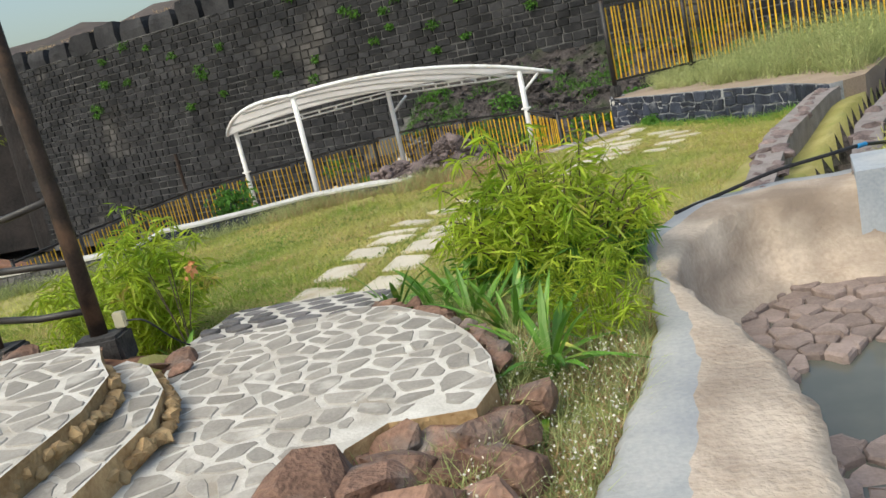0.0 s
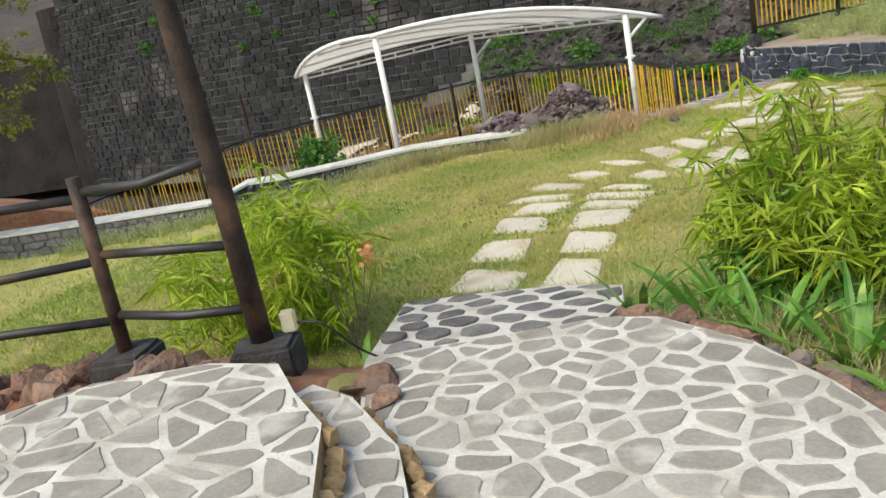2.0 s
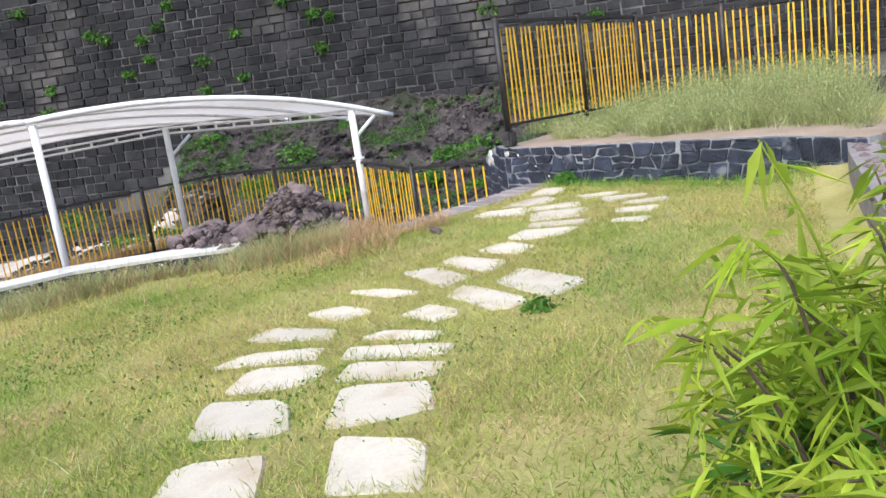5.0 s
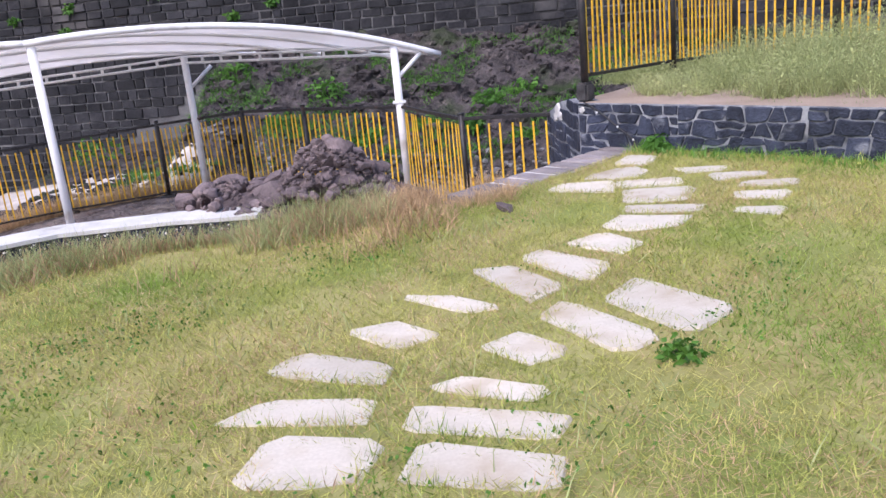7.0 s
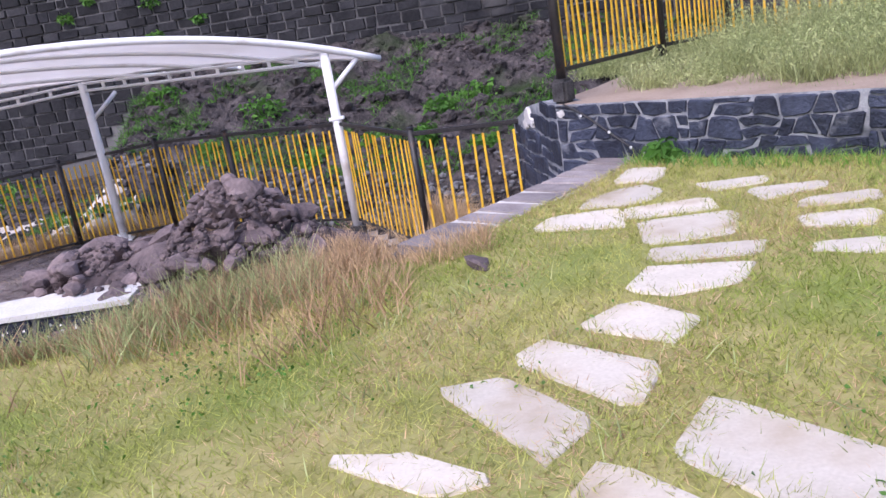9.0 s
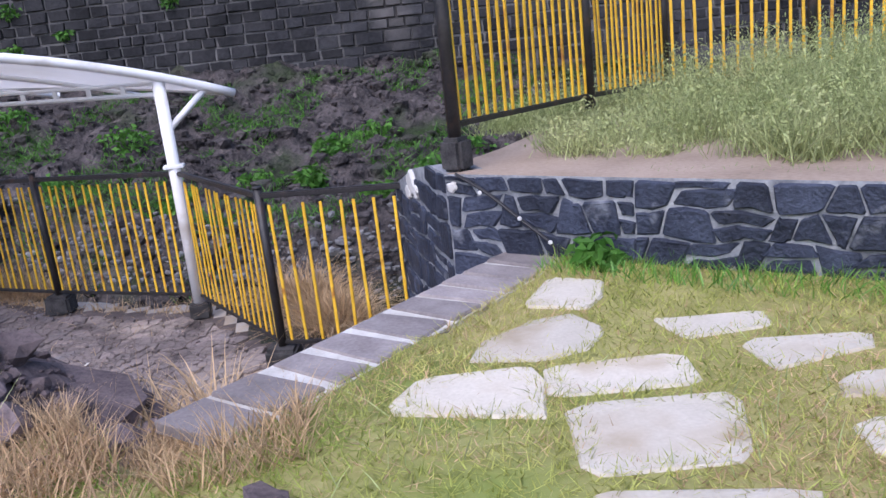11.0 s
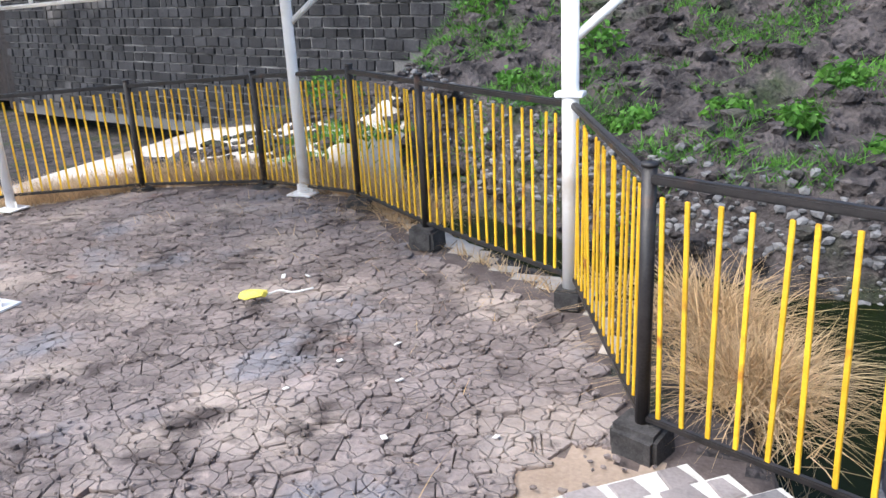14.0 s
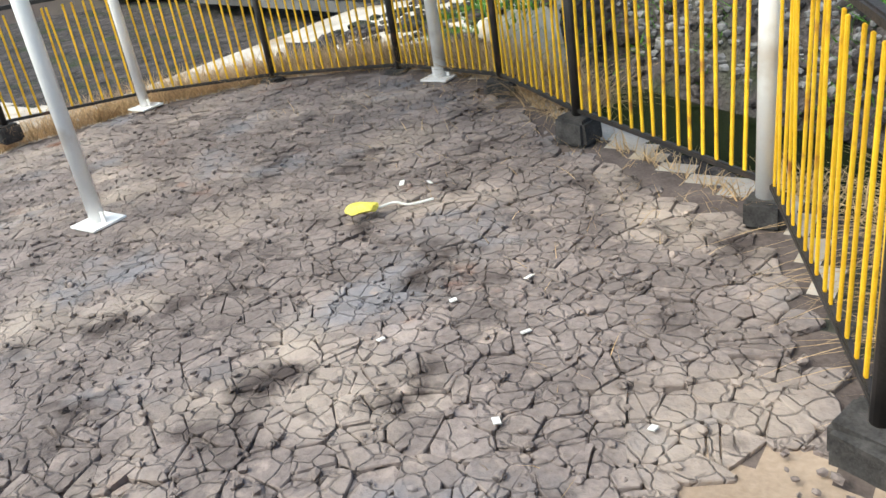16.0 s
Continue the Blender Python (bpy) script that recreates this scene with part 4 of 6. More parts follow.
def quad_curve(a, m, b, n=24):
    """A bowed line from a over m to b."""
    c = 2 * Vector(m) - (Vector(a) + Vector(b)) / 2
    return [(1 - t) ** 2 * Vector(a) + 2 * t * (1 - t) * c + t * t * Vector(b) for t in np.linspace(0, 1, n)]


CORNER = Vector((-3.4, 16.72, 2.40))
HIGH = Vector((PC.x - 0.05, PC.y - 0.05, 2.80))
e_front = quad_curve(TIP2, (-1.6, 13.74, 2.74), HIGH)
e_left = quad_curve(TIP1, (-5.9, 14.0, 2.70), HIGH)
e_back = quad_curve(TIP2, (-1.2, 15.55, 2.34), CORNER)
e_bleft = quad_curve(CORNER, (-5.5, 16.4, 2.40), TIP1)
n = 24
v, f = [], []
for i in range(n):
    for j in range(n):
        a, b = i / (n - 1), j / (n - 1)
        lo_, hi_ = e_back, e_left[::-1]
        left_, right_ = e_front, e_bleft
        P = (lo_[j] * (1 - a) + [e_left[n - 1 - k] for k in range(n)][j] * a) + (left_[i] * (1 - b) + right_[i] * b) \
            - (TIP2 * (1 - a) * (1 - b) + HIGH * a * (1 - b) + CORNER * (1 - a) * b + TIP1 * a * b)
        v.append(cl(P))
for i in range(n - 1):
    for j in range(n - 1):
        f.append((i * n + j, i * n + j + 1, (i + 1) * n + j + 1, (i + 1) * n + j))
roof = raw("roof_fabric", v, f, M_FABRIC, canopy, "taut cream tarpaulin")
roof.data.shade_smooth()
for line, rad in ((e_front, 0.045), (e_left, 0.045), (e_back, 0.03), (e_bleft, 0.03)):
    part("edge_tube", tube([cl(p) + Vector((0, 0, 0.012)) for p in line], rad, 10), M_WHITE, canopy, smooth=True)
for k in (6, 12, 18):
    col = [Vector(v[i * n + k]) - Vector((0, 0, 0.045)) for i in range(n)]
    ext = col[0] + (col[0] - col[3]).normalized() * 0.35
    part("rib", tube([ext] + col, 0.024, 8), M_WHITE, canopy, smooth=True)
    part("rib_cap", tube([ext + (col[0] - col[3]).normalized() * 0.02, ext - (col[0] - col[3]).normalized() * 0.02], 0.034, 8), M_WHITE, canopy)


def ladder_beam(a, b):
    a, b = cl(a), cl(b)
    beam = part("truss_chord", tube([a, b], 0.022, 8), M_WHITE, canopy, smooth=True)
    lift = Vector((0, 0, 0.1))
    part("truss_chord", tube([a + lift, b + lift], 0.02, 8), M_WHITE, canopy, smooth=True)
    m = int((b - a).length / 0.42)
    for i in range(m + 1):
        p = a.lerp(b, i / m)
        bm = box((0.04, 0.03, 0.1), p + lift * 0.5)
        part("truss_web", bm, M_WHITE, canopy)


ladder_beam((PB.x, PB.y, 2.17), (PA.x, PA.y, 2.26))
ladder_beam((PA.x, PA.y, 2.26), (PD.x, PD.y, 2.1))

for p, zz in ((PB, 1.49), (PD, 1.17)):
    part("clamp", box((0.19, 0.13, 0.035), cl((p.x, p.y, zz)), 0.006), M_WHITE, canopy, "white bracket that holds the fence rail")

# ---- pole and rustic railing ----
railing = empty("rail_fence", (-0.42, 0.85, 1.82))
tagged(railing, "dark rusty pipe railing with a tall pole beside the landing", "railing")
ro = Vector((-0.42, 0.85, 1.82))
part("pole", tube([(0, 0, 0), (0.0, 0.0, 0.9), (-0.02, 0, 1.6), (-0.03, 0, 2.9)], [0.052, 0.049, 0.047, 0.046], 14), M_POLE, railing, "tall rust-brown pole", smooth=True)
for i, (x, y) in enumerate(((-1.17, 0.85), (-2.5, 0.6), (-3.9, 0.1))):
    base_z = 0.02 if i == 0 else -0.05
    part("post", tube([(x + 0.42, y - 0.85, base_z), (x + 0.44, y - 0.85, 0.9)], 0.035, 12), M_POLE, railing, smooth=True)
rail_pts = [(-0.42, 0.85), (-1.17, 0.85), (-2.5, 0.6), (-3.9, 0.1)]
for zz in (0.8, 0.5, 0.2):
    for (xa, ya), (xb, yb) in zip(rail_pts, rail_pts[1:]):
        sag = 0.02 * math.sin(xa * 5 + zz * 9)
        lift_ = 0.09 if zz == 0.8 and xa == -0.42 else 0.0
        part("rail", tube([(xa + 0.42, ya - 0.85, zz + lift_), ((xa + xb) / 2 + 0.42, (ya + yb) / 2 - 0.85, zz + sag + lift_ * 0.5), (xb + 0.42, yb - 0.85, zz + 0.03)], 0.022, 10), M_BLACK, railing, smooth=True)
for (x, y, s, rz) in ((-0.40, 0.83, 0.26, 20), (-1.17, 0.84, 0.26, 5)):
    bm = box((s * 1.1, s, s * 0.85), (0, 0, 0), 0.02)
    for vert in bm.verts:
        vert.co += Vector(noise.noise_vector(vert.co * 7 + Vector((x * 9, 0, 0)))) * 0.025
    ob = part("pole_footing", bm, M_BLOCK)
    ob.matrix_basis = pose(x, y, 1.76, 0, 0, rz)
    tagged(ob, "black painted stone block at the foot of a railing post", "footing")
bm = box((0.07, 0.05, 0.1), (0, 0, 0.05), 0.008)
ob = part("junction_box", bm, M_CREAM)
ob.matrix_basis = pose(-0.31, 0.93, 1.865, 0, 0, 15)
tagged(ob, "small cream plastic junction box on a black footing", "junction box")
ob = part("cable", tube(spline([(-0.3, 0.94, 1.9), (-0.16, 0.95, 1.88), (-0.05, 1.02, 1.72), (0.02, 1.1, 1.62)], 16), 0.006, 6), M_HOSE)
tagged(ob, "thin black cable running down to the ground", "cable")
ob = part("garden_hose", tube(spline([(2.95, 3.3, 1.44), (3.3, 3.62, 1.455), (3.75, 3.8, 1.53), (4.2, 3.95, 1.56), (4.45, 4.1, 1.56), (4.7, 4.35, 1.5)], 40), 0.016, 8), M_HOSE, smooth=True)
tagged(ob, "black rubber hose lying across the pond's rim", "hose")
part("hose_end", tube([(4.42, 4.07, 1.56), (4.5, 4.14, 1.555)], 0.02, 8), M_BLUE, ob, "blue hose coupling")
wire = part("wall_cable", tube(spline([(2.24, 10.63, 1.69), (2.36, 10.48, 1.6), (2.5, 10.33, 1.46), (2.62, 10.2, 1.34), (2.66, 10.15, 1.27)], 24), 0.009, 6), M_HOSE)
tagged(wire, "black cable clipped across the stone wall", "cable")
for (x, y, zz) in ((2.33, 10.46, 1.6), (2.5, 10.31, 1.46), (2.62, 10.18, 1.34)):
    part("clip", box((0.02, 0.02, 0.02), (x, y, zz), 0.004), M_PAPER, wire, "white cable clip")

# ---- plants ----
def stems_and_leaves(name, base, spread, reach, height, stems, per, length, width, material, label, category, seed, low=0.25, dark=None):
    """A bush: many thin arching stems with narrow leaves gathered along their upper part."""
    r = np.random.default_rng(seed)
    top = empty(name, base)
    tagged(top, label, category)
    bm = bmesh.new()
    C = []
    for _ in range(stems):
        a, d = r.uniform(0, 2 * math.pi), math.sqrt(r.uniform(0, 1))
        p0 = Vector((math.cos(a) * d * spread, math.sin(a) * d * spread, 0))
        out = Vector((math.cos(a), math.sin(a), 0)) * (reach * d * r.uniform(0.5, 1.2))
        h = height * r.uniform(0.5, 1.12) * (1 - 0.4 * d * d) * (1.28 if r.uniform() < 0.12 else 1)
        pts = [p0, p0 + out * 0.25 + Vector((0, 0, h * 0.5)), p0 + out * 0.65 + Vector((0, 0, h * 0.85)), p0 + out + Vector((0, 0, h * 0.95))]
        pts = [Vector(q) for q in spline(pts, 9)]
        tube(pts, [0.006 * (1 - 0.7 * i / len(pts)) + 0.001 for i in range(len(pts))], 4, bm)
        for _ in range(per // 5):
            t = low + (1 - low) * r.uniform(0, 1) ** 0.75
            q = pts[min(len(pts) - 1, int(t * len(pts)))] + Vector(r.normal(0, 0.04, 3))
            for _ in range(5):
                C.append((q.x + r.normal(0, 0.012), q.y + r.normal(0, 0.012), q.z + r.normal(0, 0.012)))
    part("stem", bm, M_BARK if dark else material, top)
    C = np.array(C)
    ob = leaves("foliage", C, length, width, material, top, seed=seed)
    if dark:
        # Darker copies crowded low and inward put the bush's inner shade into leaf colour.
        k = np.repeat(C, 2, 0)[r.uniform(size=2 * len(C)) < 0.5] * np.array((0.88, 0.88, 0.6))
        leaves("inner_foliage", k, length, width * 1.2, dark, top, "inner leaves coloured darker for the shade inside the bush", seed=seed + 1)
    return top


def strap_clump(place, count, length, seed, label="clump of arching green strap leaves at the patio's edge"):
    r = np.random.default_rng(seed)
    top = empty("strap_leaf_plant", place)
    tagged(top, label, "plant", "strap leaved plants")
    for i in range(int(count * 1.7)):
        a = r.uniform(0, 2 * math.pi)
        el = r.uniform(0.35, 1.3)
        L, w = length * r.uniform(0.7, 1.4), r.uniform(0.034, 0.056)
        d = Vector((math.cos(a), math.sin(a), 0))
        s = Vector((-d.y, d.x, 0))
        v, f = [], []
        n = 7
        for k in range(n):
            t = k / (n - 1)
            bend = (1.5 - el) * 1.1 + 0.25
            p = d * (L * (math.cos(el) * t + 0.18 * bend * t * t)) + Vector((0, 0, L * (math.sin(el) * t - 0.42 * bend * t * t)))
            ww = w * (0.55 + 0.9 * t) * (1 - t ** 3) if k < n - 1 else 0.001
            v += [p + s * ww * 0.5 + Vector((0, 0, 0.006)), p, p - s * ww * 0.5 + Vector((0, 0, 0.006))]
            if k:
                o = 3 * (k - 1)
                f += [(o, o + 1, o + 4, o + 3), (o + 1, o + 2, o + 5, o + 4)]
        ob = raw("leaf", v, f, M_IRIS, top)
        ob.location = (r.normal(0, 0.02), r.normal(0, 0.02), -0.03)
    return top


def leafy_shrub(name, place, radius, count, size, material, label, seed, squash=0.8):
    r = np.random.default_rng(seed)
    q = r.normal(size=(count, 3))
    q /= np.linalg.norm(q, axis=1)[:, None]
    lump = 1 + 0.35 * np.sin(q[:, 0] * 5 + seed) * np.cos(q[:, 1] * 4) + 0.2 * np.sin(q[:, 2] * 9 + seed)
    q *= (radius * lump * r.uniform(0.35, 1.0, count) ** 0.6)[:, None]
    q[:, 2] = q[:, 2] * squash + radius * 0.3
    ob = leaves(name, q, size, size * 0.55, material, seed=seed)
    ob.location = place
    return tagged(ob, label, "shrub")


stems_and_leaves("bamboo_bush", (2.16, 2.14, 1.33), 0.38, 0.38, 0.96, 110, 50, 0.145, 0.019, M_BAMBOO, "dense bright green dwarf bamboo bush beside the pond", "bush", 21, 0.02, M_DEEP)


def bamboo_shoot(base, tip, bend, pairs, seed):
    """One tall thin culm with a few broad drooping leaves near its top."""
    r = np.random.default_rng(seed)
    top = empty("bamboo_shoot", base)
    tagged(top, "tall thin bamboo shoot with sparse leaves rising above the bush", "plant", "bamboo shoots")
    end = Vector(tip) - Vector(base)
    pts = [Vector(q) for q in spline([(0, 0, 0), end * 0.45 + Vector(bend), end * 0.8 + Vector(bend) * 0.7, end], 14)]
    part("stem", tube(pts, [0.007 - 0.0004 * i for i in range(len(pts))], 6), M_BAMBOO, top)
    C = []
    for k in range(pairs):
        q = pts[len(pts) - 1 - int(k * len(pts) * 0.6 / pairs)]
        C += [(q.x + r.normal(0, 0.01), q.y + r.normal(0, 0.01), q.z) for _ in range(3)]
    leaves("leaf_spray", np.array(C), 0.17, 0.028, M_BAMBOO, top, "broad pointed drooping leaves", seed=seed)


bamboo_shoot((2.02, 2.1, 1.33), (1.76, 2.38, 2.49), (0.05, -0.02, 0.0), 4, 23)
bamboo_shoot((2.3, 2.05, 1.33), (2.42, 2.3, 2.14), (-0.03, 0.02, 0.05), 6, 24)
bamboo_shoot((2.1, 1.85, 1.33), (1.98, 1.78, 2.1), (0.03, 0.0, 0.0), 6, 25)
bamboo_shoot((2.35, 2.3, 1.33), (2.62, 2.45, 2.18), (-0.05, 0.0, 0.08), 6, 26)
stems_and_leaves("bamboo_bush", (-0.95, 1.95, 1.33), 0.32, 0.45, 0.92, 75, 45, 0.15, 0.019, M_BAMBOO, "feathery yellow-green bamboo bush behind the railing", "bush", 25, 0.15)
stems_and_leaves("sedge_bush", (2.5, 1.15, 1.36), 0.16, 0.25, 0.5, 30, 26, 0.11, 0.01, M_BAMBOO, "small feathery sedge at the pond's rim", "bush", 27, 0.4)
for i, (x, y, c, L) in enumerate(((1.14, 1.7, 16, 0.46), (1.46, 1.55, 18, 0.46), (1.74, 1.3, 22, 0.5), (2.02, 1.0, 20, 0.5), (2.26, 0.6, 16, 0.52), (1.6, 1.62, 14, 0.44), (-0.12, 1.12, 7, 0.34))):
    strap_clump((x, y, 1.42), c, L, 30 + i)
spike = empty("flower_spike", (-0.22, 1.4, 1.4))
tagged(spike, "thin dry flower stalks with an orange bloom", "flower")
for i in range(6):
    a = i * 1.1
    part("stalk", tube([(0, 0, 0), (0.05 * math.cos(a), 0.05 * math.sin(a), 0.3), (0.14 * math.cos(a), 0.14 * math.sin(a), 0.5 + 0.05 * i)], 0.0035, 5), M_BARK, spike)
leaves("bloom", np.array([(0.1, 0.1, 0.62)] * 14) + np.random.default_rng(2).normal(0, 0.02, (14, 3)), 0.05, 0.035, M_FLOWER, spike, "orange petals")

# ---- lawn flagstones ----
FLAGS = [
    [(-0.11, 2.6), (-0.1, 3.03), (0.34, 2.86), (0.33, 2.5)], [(-0.17, 3.23), (-0.1, 3.68), (0.26, 3.6), (0.26, 3.15)], [(-0.15, 3.93), (-0.17, 4.4), (0.26, 4.28), (0.28, 3.86)],
    [(-0.12, 4.6), (-0.03, 4.92), (0.39, 4.8), (0.33, 4.48)], [(0.49, 2.5), (0.53, 3.03), (0.85, 2.94), (0.83, 2.46)], [(0.49, 3.21), (0.51, 3.72), (0.89, 3.54), (0.87, 3.13)],
    [(0.46, 3.86), (0.52, 4.34), (0.94, 4.22), (0.91, 3.72)], [(0.44, 4.5), (0.52, 4.74), (1.0, 4.58), (0.95, 4.38)], [(-0.3, 5.12), (-0.12, 5.28), (0.35, 5.2), (0.31, 4.98)], [(0.46, 4.88), (0.5, 5.1), (1.06, 4.88), (1.0, 4.7)],
    [(-0.19, 5.6), (-0.05, 5.78), (0.4, 5.55), (0.36, 5.34)], [(0.15, 6.0), (0.4, 6.1), (0.63, 5.83), (0.41, 5.72)], [(0.42, 6.46), (0.65, 6.43), (0.93, 6.17), (0.78, 6.1)], [(0.56, 5.24), (0.72, 5.34), (1.05, 5.14), (0.94, 5.02)],
    [(0.8, 5.66), (1.01, 5.78), (1.17, 5.5), (0.98, 5.4)], [(0.84, 6.83), (1.06, 6.83), (1.3, 6.36), (1.08, 6.18)], [(1.14, 6.97), (1.3, 7.08), (1.64, 6.68), (1.43, 6.38)], [(1.44, 6.12), (1.72, 6.4), (2.05, 5.84), (1.76, 5.62)],
    [(1.1, 5.98), (1.28, 6.12), (1.6, 5.6), (1.42, 5.44)], [(1.44, 7.17), (1.7, 7.34), (1.93, 7.0), (1.72, 6.82)], [(1.93, 7.72), (2.38, 7.52), (2.21, 7.32), (1.92, 7.28), (1.76, 7.44)],
    [(2.01, 7.99), (2.54, 7.8), (2.46, 7.61), (1.98, 7.8)], [(2.12, 8.52), (2.66, 8.37), (2.48, 7.98), (2.04, 8.08)], [(2.15, 8.82), (2.66, 8.74), (2.58, 8.5), (2.12, 8.6)],
    [(1.7, 8.93), (2.1, 8.86), (2.1, 8.66), (2.02, 8.45), (1.55, 8.7)], [(2.21, 9.32), (2.45, 9.3), (2.48, 9.09), (2.34, 8.92), (2.18, 8.9), (1.93, 8.98), (1.96, 9.14)],
    [(2.5, 9.82), (2.69, 9.7), (2.6, 9.44), (2.5, 9.36), (2.25, 9.5)], [(2.72, 9.12), (3.1, 9.0), (3.06, 8.84), (2.7, 8.9)], [(2.9, 8.74), (3.29, 8.63), (3.23, 8.48), (2.84, 8.5)],
    [(3.0, 8.35), (3.4, 8.25), (3.32, 8.1), (2.94, 8.18)], [(2.85, 8.06), (3.2, 7.92), (3.07, 7.73), (2.78, 7.86)], [(2.69, 7.64), (3.0, 7.52), (2.88, 7.34), (2.64, 7.51)],
]
r = np.random.default_rng(41)
path_stones = empty("floor_path", (0, 0, 0))
tagged(path_stones, "stepping path of cream flagstones sunk in the lawn", "path", kind="structure")
for poly in FLAGS:
    c = np.mean(poly, 0)
    pts = rough_poly([tuple((np.array(p) - c) * 1.06) for p in poly], r, 0.022, 0.12)
    vv, ff = slab(pts, -0.05, 0.0, 0.012, 0.003, r)
    ob = raw("flagstone", vv, ff, M_FLAG, path_stones)
    ob.location = (c[0], c[1], float(lawn_z(c[0], c[1])) + 0.011)

# ---- grass ----
def scatter(n, x0, x1, y0, y1, keep, seed):
    r = np.random.default_rng(seed)
    x, y = r.uniform(x0, x1, n), r.uniform(y0, y1, n)
    ok = keep(x, y)
    x, y = x[ok], y[ok]
    return np.stack([x, y, ground_z(x, y) - 0.005], 1)


def on_lawn(x, y):
    ok = inside(EDGE, x, y) & ~inside(POOL_RIM, x, y) & ~inside(PATIO, x, y) & ~inside(APRON, x, y) & ~((x < 0.1) & (y < 0.75) & (x > -6)) & (off(CH_L, x, y) > 0.5)
    n = (x - TOP[0]) * DOWN[0] + (y - TOP[1]) * DOWN[1]
    al = (x - TOP[0]) * ALONG[0] + (y - TOP[1]) * ALONG[1]
    ok &= (n < 0.02) | (al < -0.1)
    for poly in FLAGS:
        c = np.mean(poly, 0)
        near = (np.abs(x - c[0]) < 0.5) & (np.abs(y - c[1]) < 0.5)
        hit = np.zeros(x.shape, bool)
        hit[near] = inside([tuple(c + (np.array(p) - c) * 0.78) for p in poly], x[near], y[near])
        hit &= np.random.default_rng(12).uniform(size=x.shape) < 0.985
        ok &= ~hit
    return ok


def patchy(x, y):
    return hum(x, y, 2.3, 4) + hum(x, y, 5.1, 1) * 0.6


P = scatter(340000, -3.2, 4.6, 1.4, 10.3, lambda x, y: on_lawn(x, y) & ~inside(BED, x, y) & (np.random.default_rng(1).uniform(size=len(x)) < 0.72 + 0.4 * patchy(x, y)), 51)
tagged(blades("lawn_grass", P, 0.05, 0.0065, 1.0, M_GRASS, "short patchy yellow-green lawn grass", seed=52, seg=1), category="grass", kind="stuff")
P = scatter(60000, -12, 8.5, -1.0, 9.5, lambda x, y: on_lawn(x, y) & ~inside(BED, x, y) & ((x < -3) | (x > 4.3)), 53)
tagged(blades("lawn_grass", P, 0.07, 0.014, 0.8, M_GRASS, "short yellow-green lawn grass farther off", seed=54, seg=1), category="grass", kind="stuff")
P = scatter(150000, -3.5, 4.5, 1.5, 10, lambda x, y: on_lawn(x, y) & ~inside(BED, x, y) & (patchy(x + 3, y) > np.random.default_rng(9).uniform(-0.5, 0.7, len(x))), 55)
tagged(blades("dry_grass", P, 0.045, 0.006, 1.3, M_STRAW, "dry straw-coloured grass in the lawn", seed=56, seg=1), category="grass", kind="stuff")
P = scatter(70000, -3.5, 4.5, 1.8, 9.5, lambda x, y: on_lawn(x, y) & ~inside(BED, x, y) & (patchy(x * 0.8 - 2, y * 0.8 + 1) > np.random.default_rng(10).uniform(0.05, 0.8, len(x))), 87)
tagged(blades("brown_grass", P, 0.042, 0.007, 1.3, M_BROWN, "withered brown patches in the lawn", seed=88, seg=1), category="grass", kind="stuff")
P = scatter(13000, -3.2, 3.5, 2.0, 8.8, lambda x, y: on_lawn(x, y) & ~inside(BED, x, y) & (patchy(x + 5, y - 2) > np.random.default_rng(14).uniform(-0.1, 0.9, len(x))), 89)
tagged(blades("weed_grass", P, 0.11, 0.006, 0.7, M_WEED, "taller pale tufts standing in the lawn", seed=90), category="grass", kind="stuff")
P = scatter(60000, -4.5, 2.0, 1.6, 5.6, lambda x, y: on_lawn(x, y) & (patchy(x * 0.9 + 1, y * 0.9) - 0.25 * x - 0.12 * (y - 3) > np.random.default_rng(15).uniform(-0.1, 1.0, len(x))), 47)
tagged(blades("lush_grass", P, 0.055, 0.007, 1.0, M_LUSH, "greener patches of lawn near the patio", seed=48, seg=1), category="grass", kind="stuff")
# tall weeds towards the kerb and the rubble
P = scatter(38000, -6.5, 1.0, 5.2, 9.2, lambda x, y: on_lawn(x, y) & (off(KERB, x, y) < 1.15 + 0.5 * patchy(x, y)), 57)
tagged(blades("weed_grass", P, 0.24, 0.007, 0.5, M_WEED, "tall pale seeding grass along the kerb wall", seed=58), category="grass", kind="stuff")
P = scatter(20000, -1.6, 1.3, 7.6, 9.8, lambda x, y: (off([(-1.1, 8.5), (0.2, 8.85), (0.95, 8.95)], x, y) < 0.5 + 0.3 * patchy(x, y)), 59)
tagged(blades("straw_grass", P, 0.15, 0.006, 0.6, M_STRAW, "dry brown grass around the rubble heap", seed=60), category="grass", kind="stuff")
def in_bed(x, y):
    return inside(BED, x, y) & (off(WALL_LINE, x, y) > 0.55 + 0.3 * patchy(x, y)) & (x > 2.95 - 0.3 * patchy(x, y))


rr = np.random.default_rng(76)
B = scatter(1500, 2.6, 7.2, 8.0, 13.0, in_bed, 61)
B[:, 2] = 1.665
tuft = np.clip(0.13 + 0.1 * (B[:, 0] - 2.9), 0.1, 0.36) * rr.uniform(0.35, 1.7, len(B))
P = np.repeat(B, 26, 0) + np.stack([rr.normal(0, 0.06, len(B) * 26), rr.normal(0, 0.06, len(B) * 26), np.zeros(len(B) * 26)], 1)
tagged(blades("weed_grass", P, np.repeat(tuft, 26), 0.006, 0.6, M_WEED, "tall pale yellow-green weeds in the raised bed", seed=62), category="grass", kind="stuff")
C = np.repeat(B, 60, 0)
up = rr.uniform(0.1, 1.15, len(C))
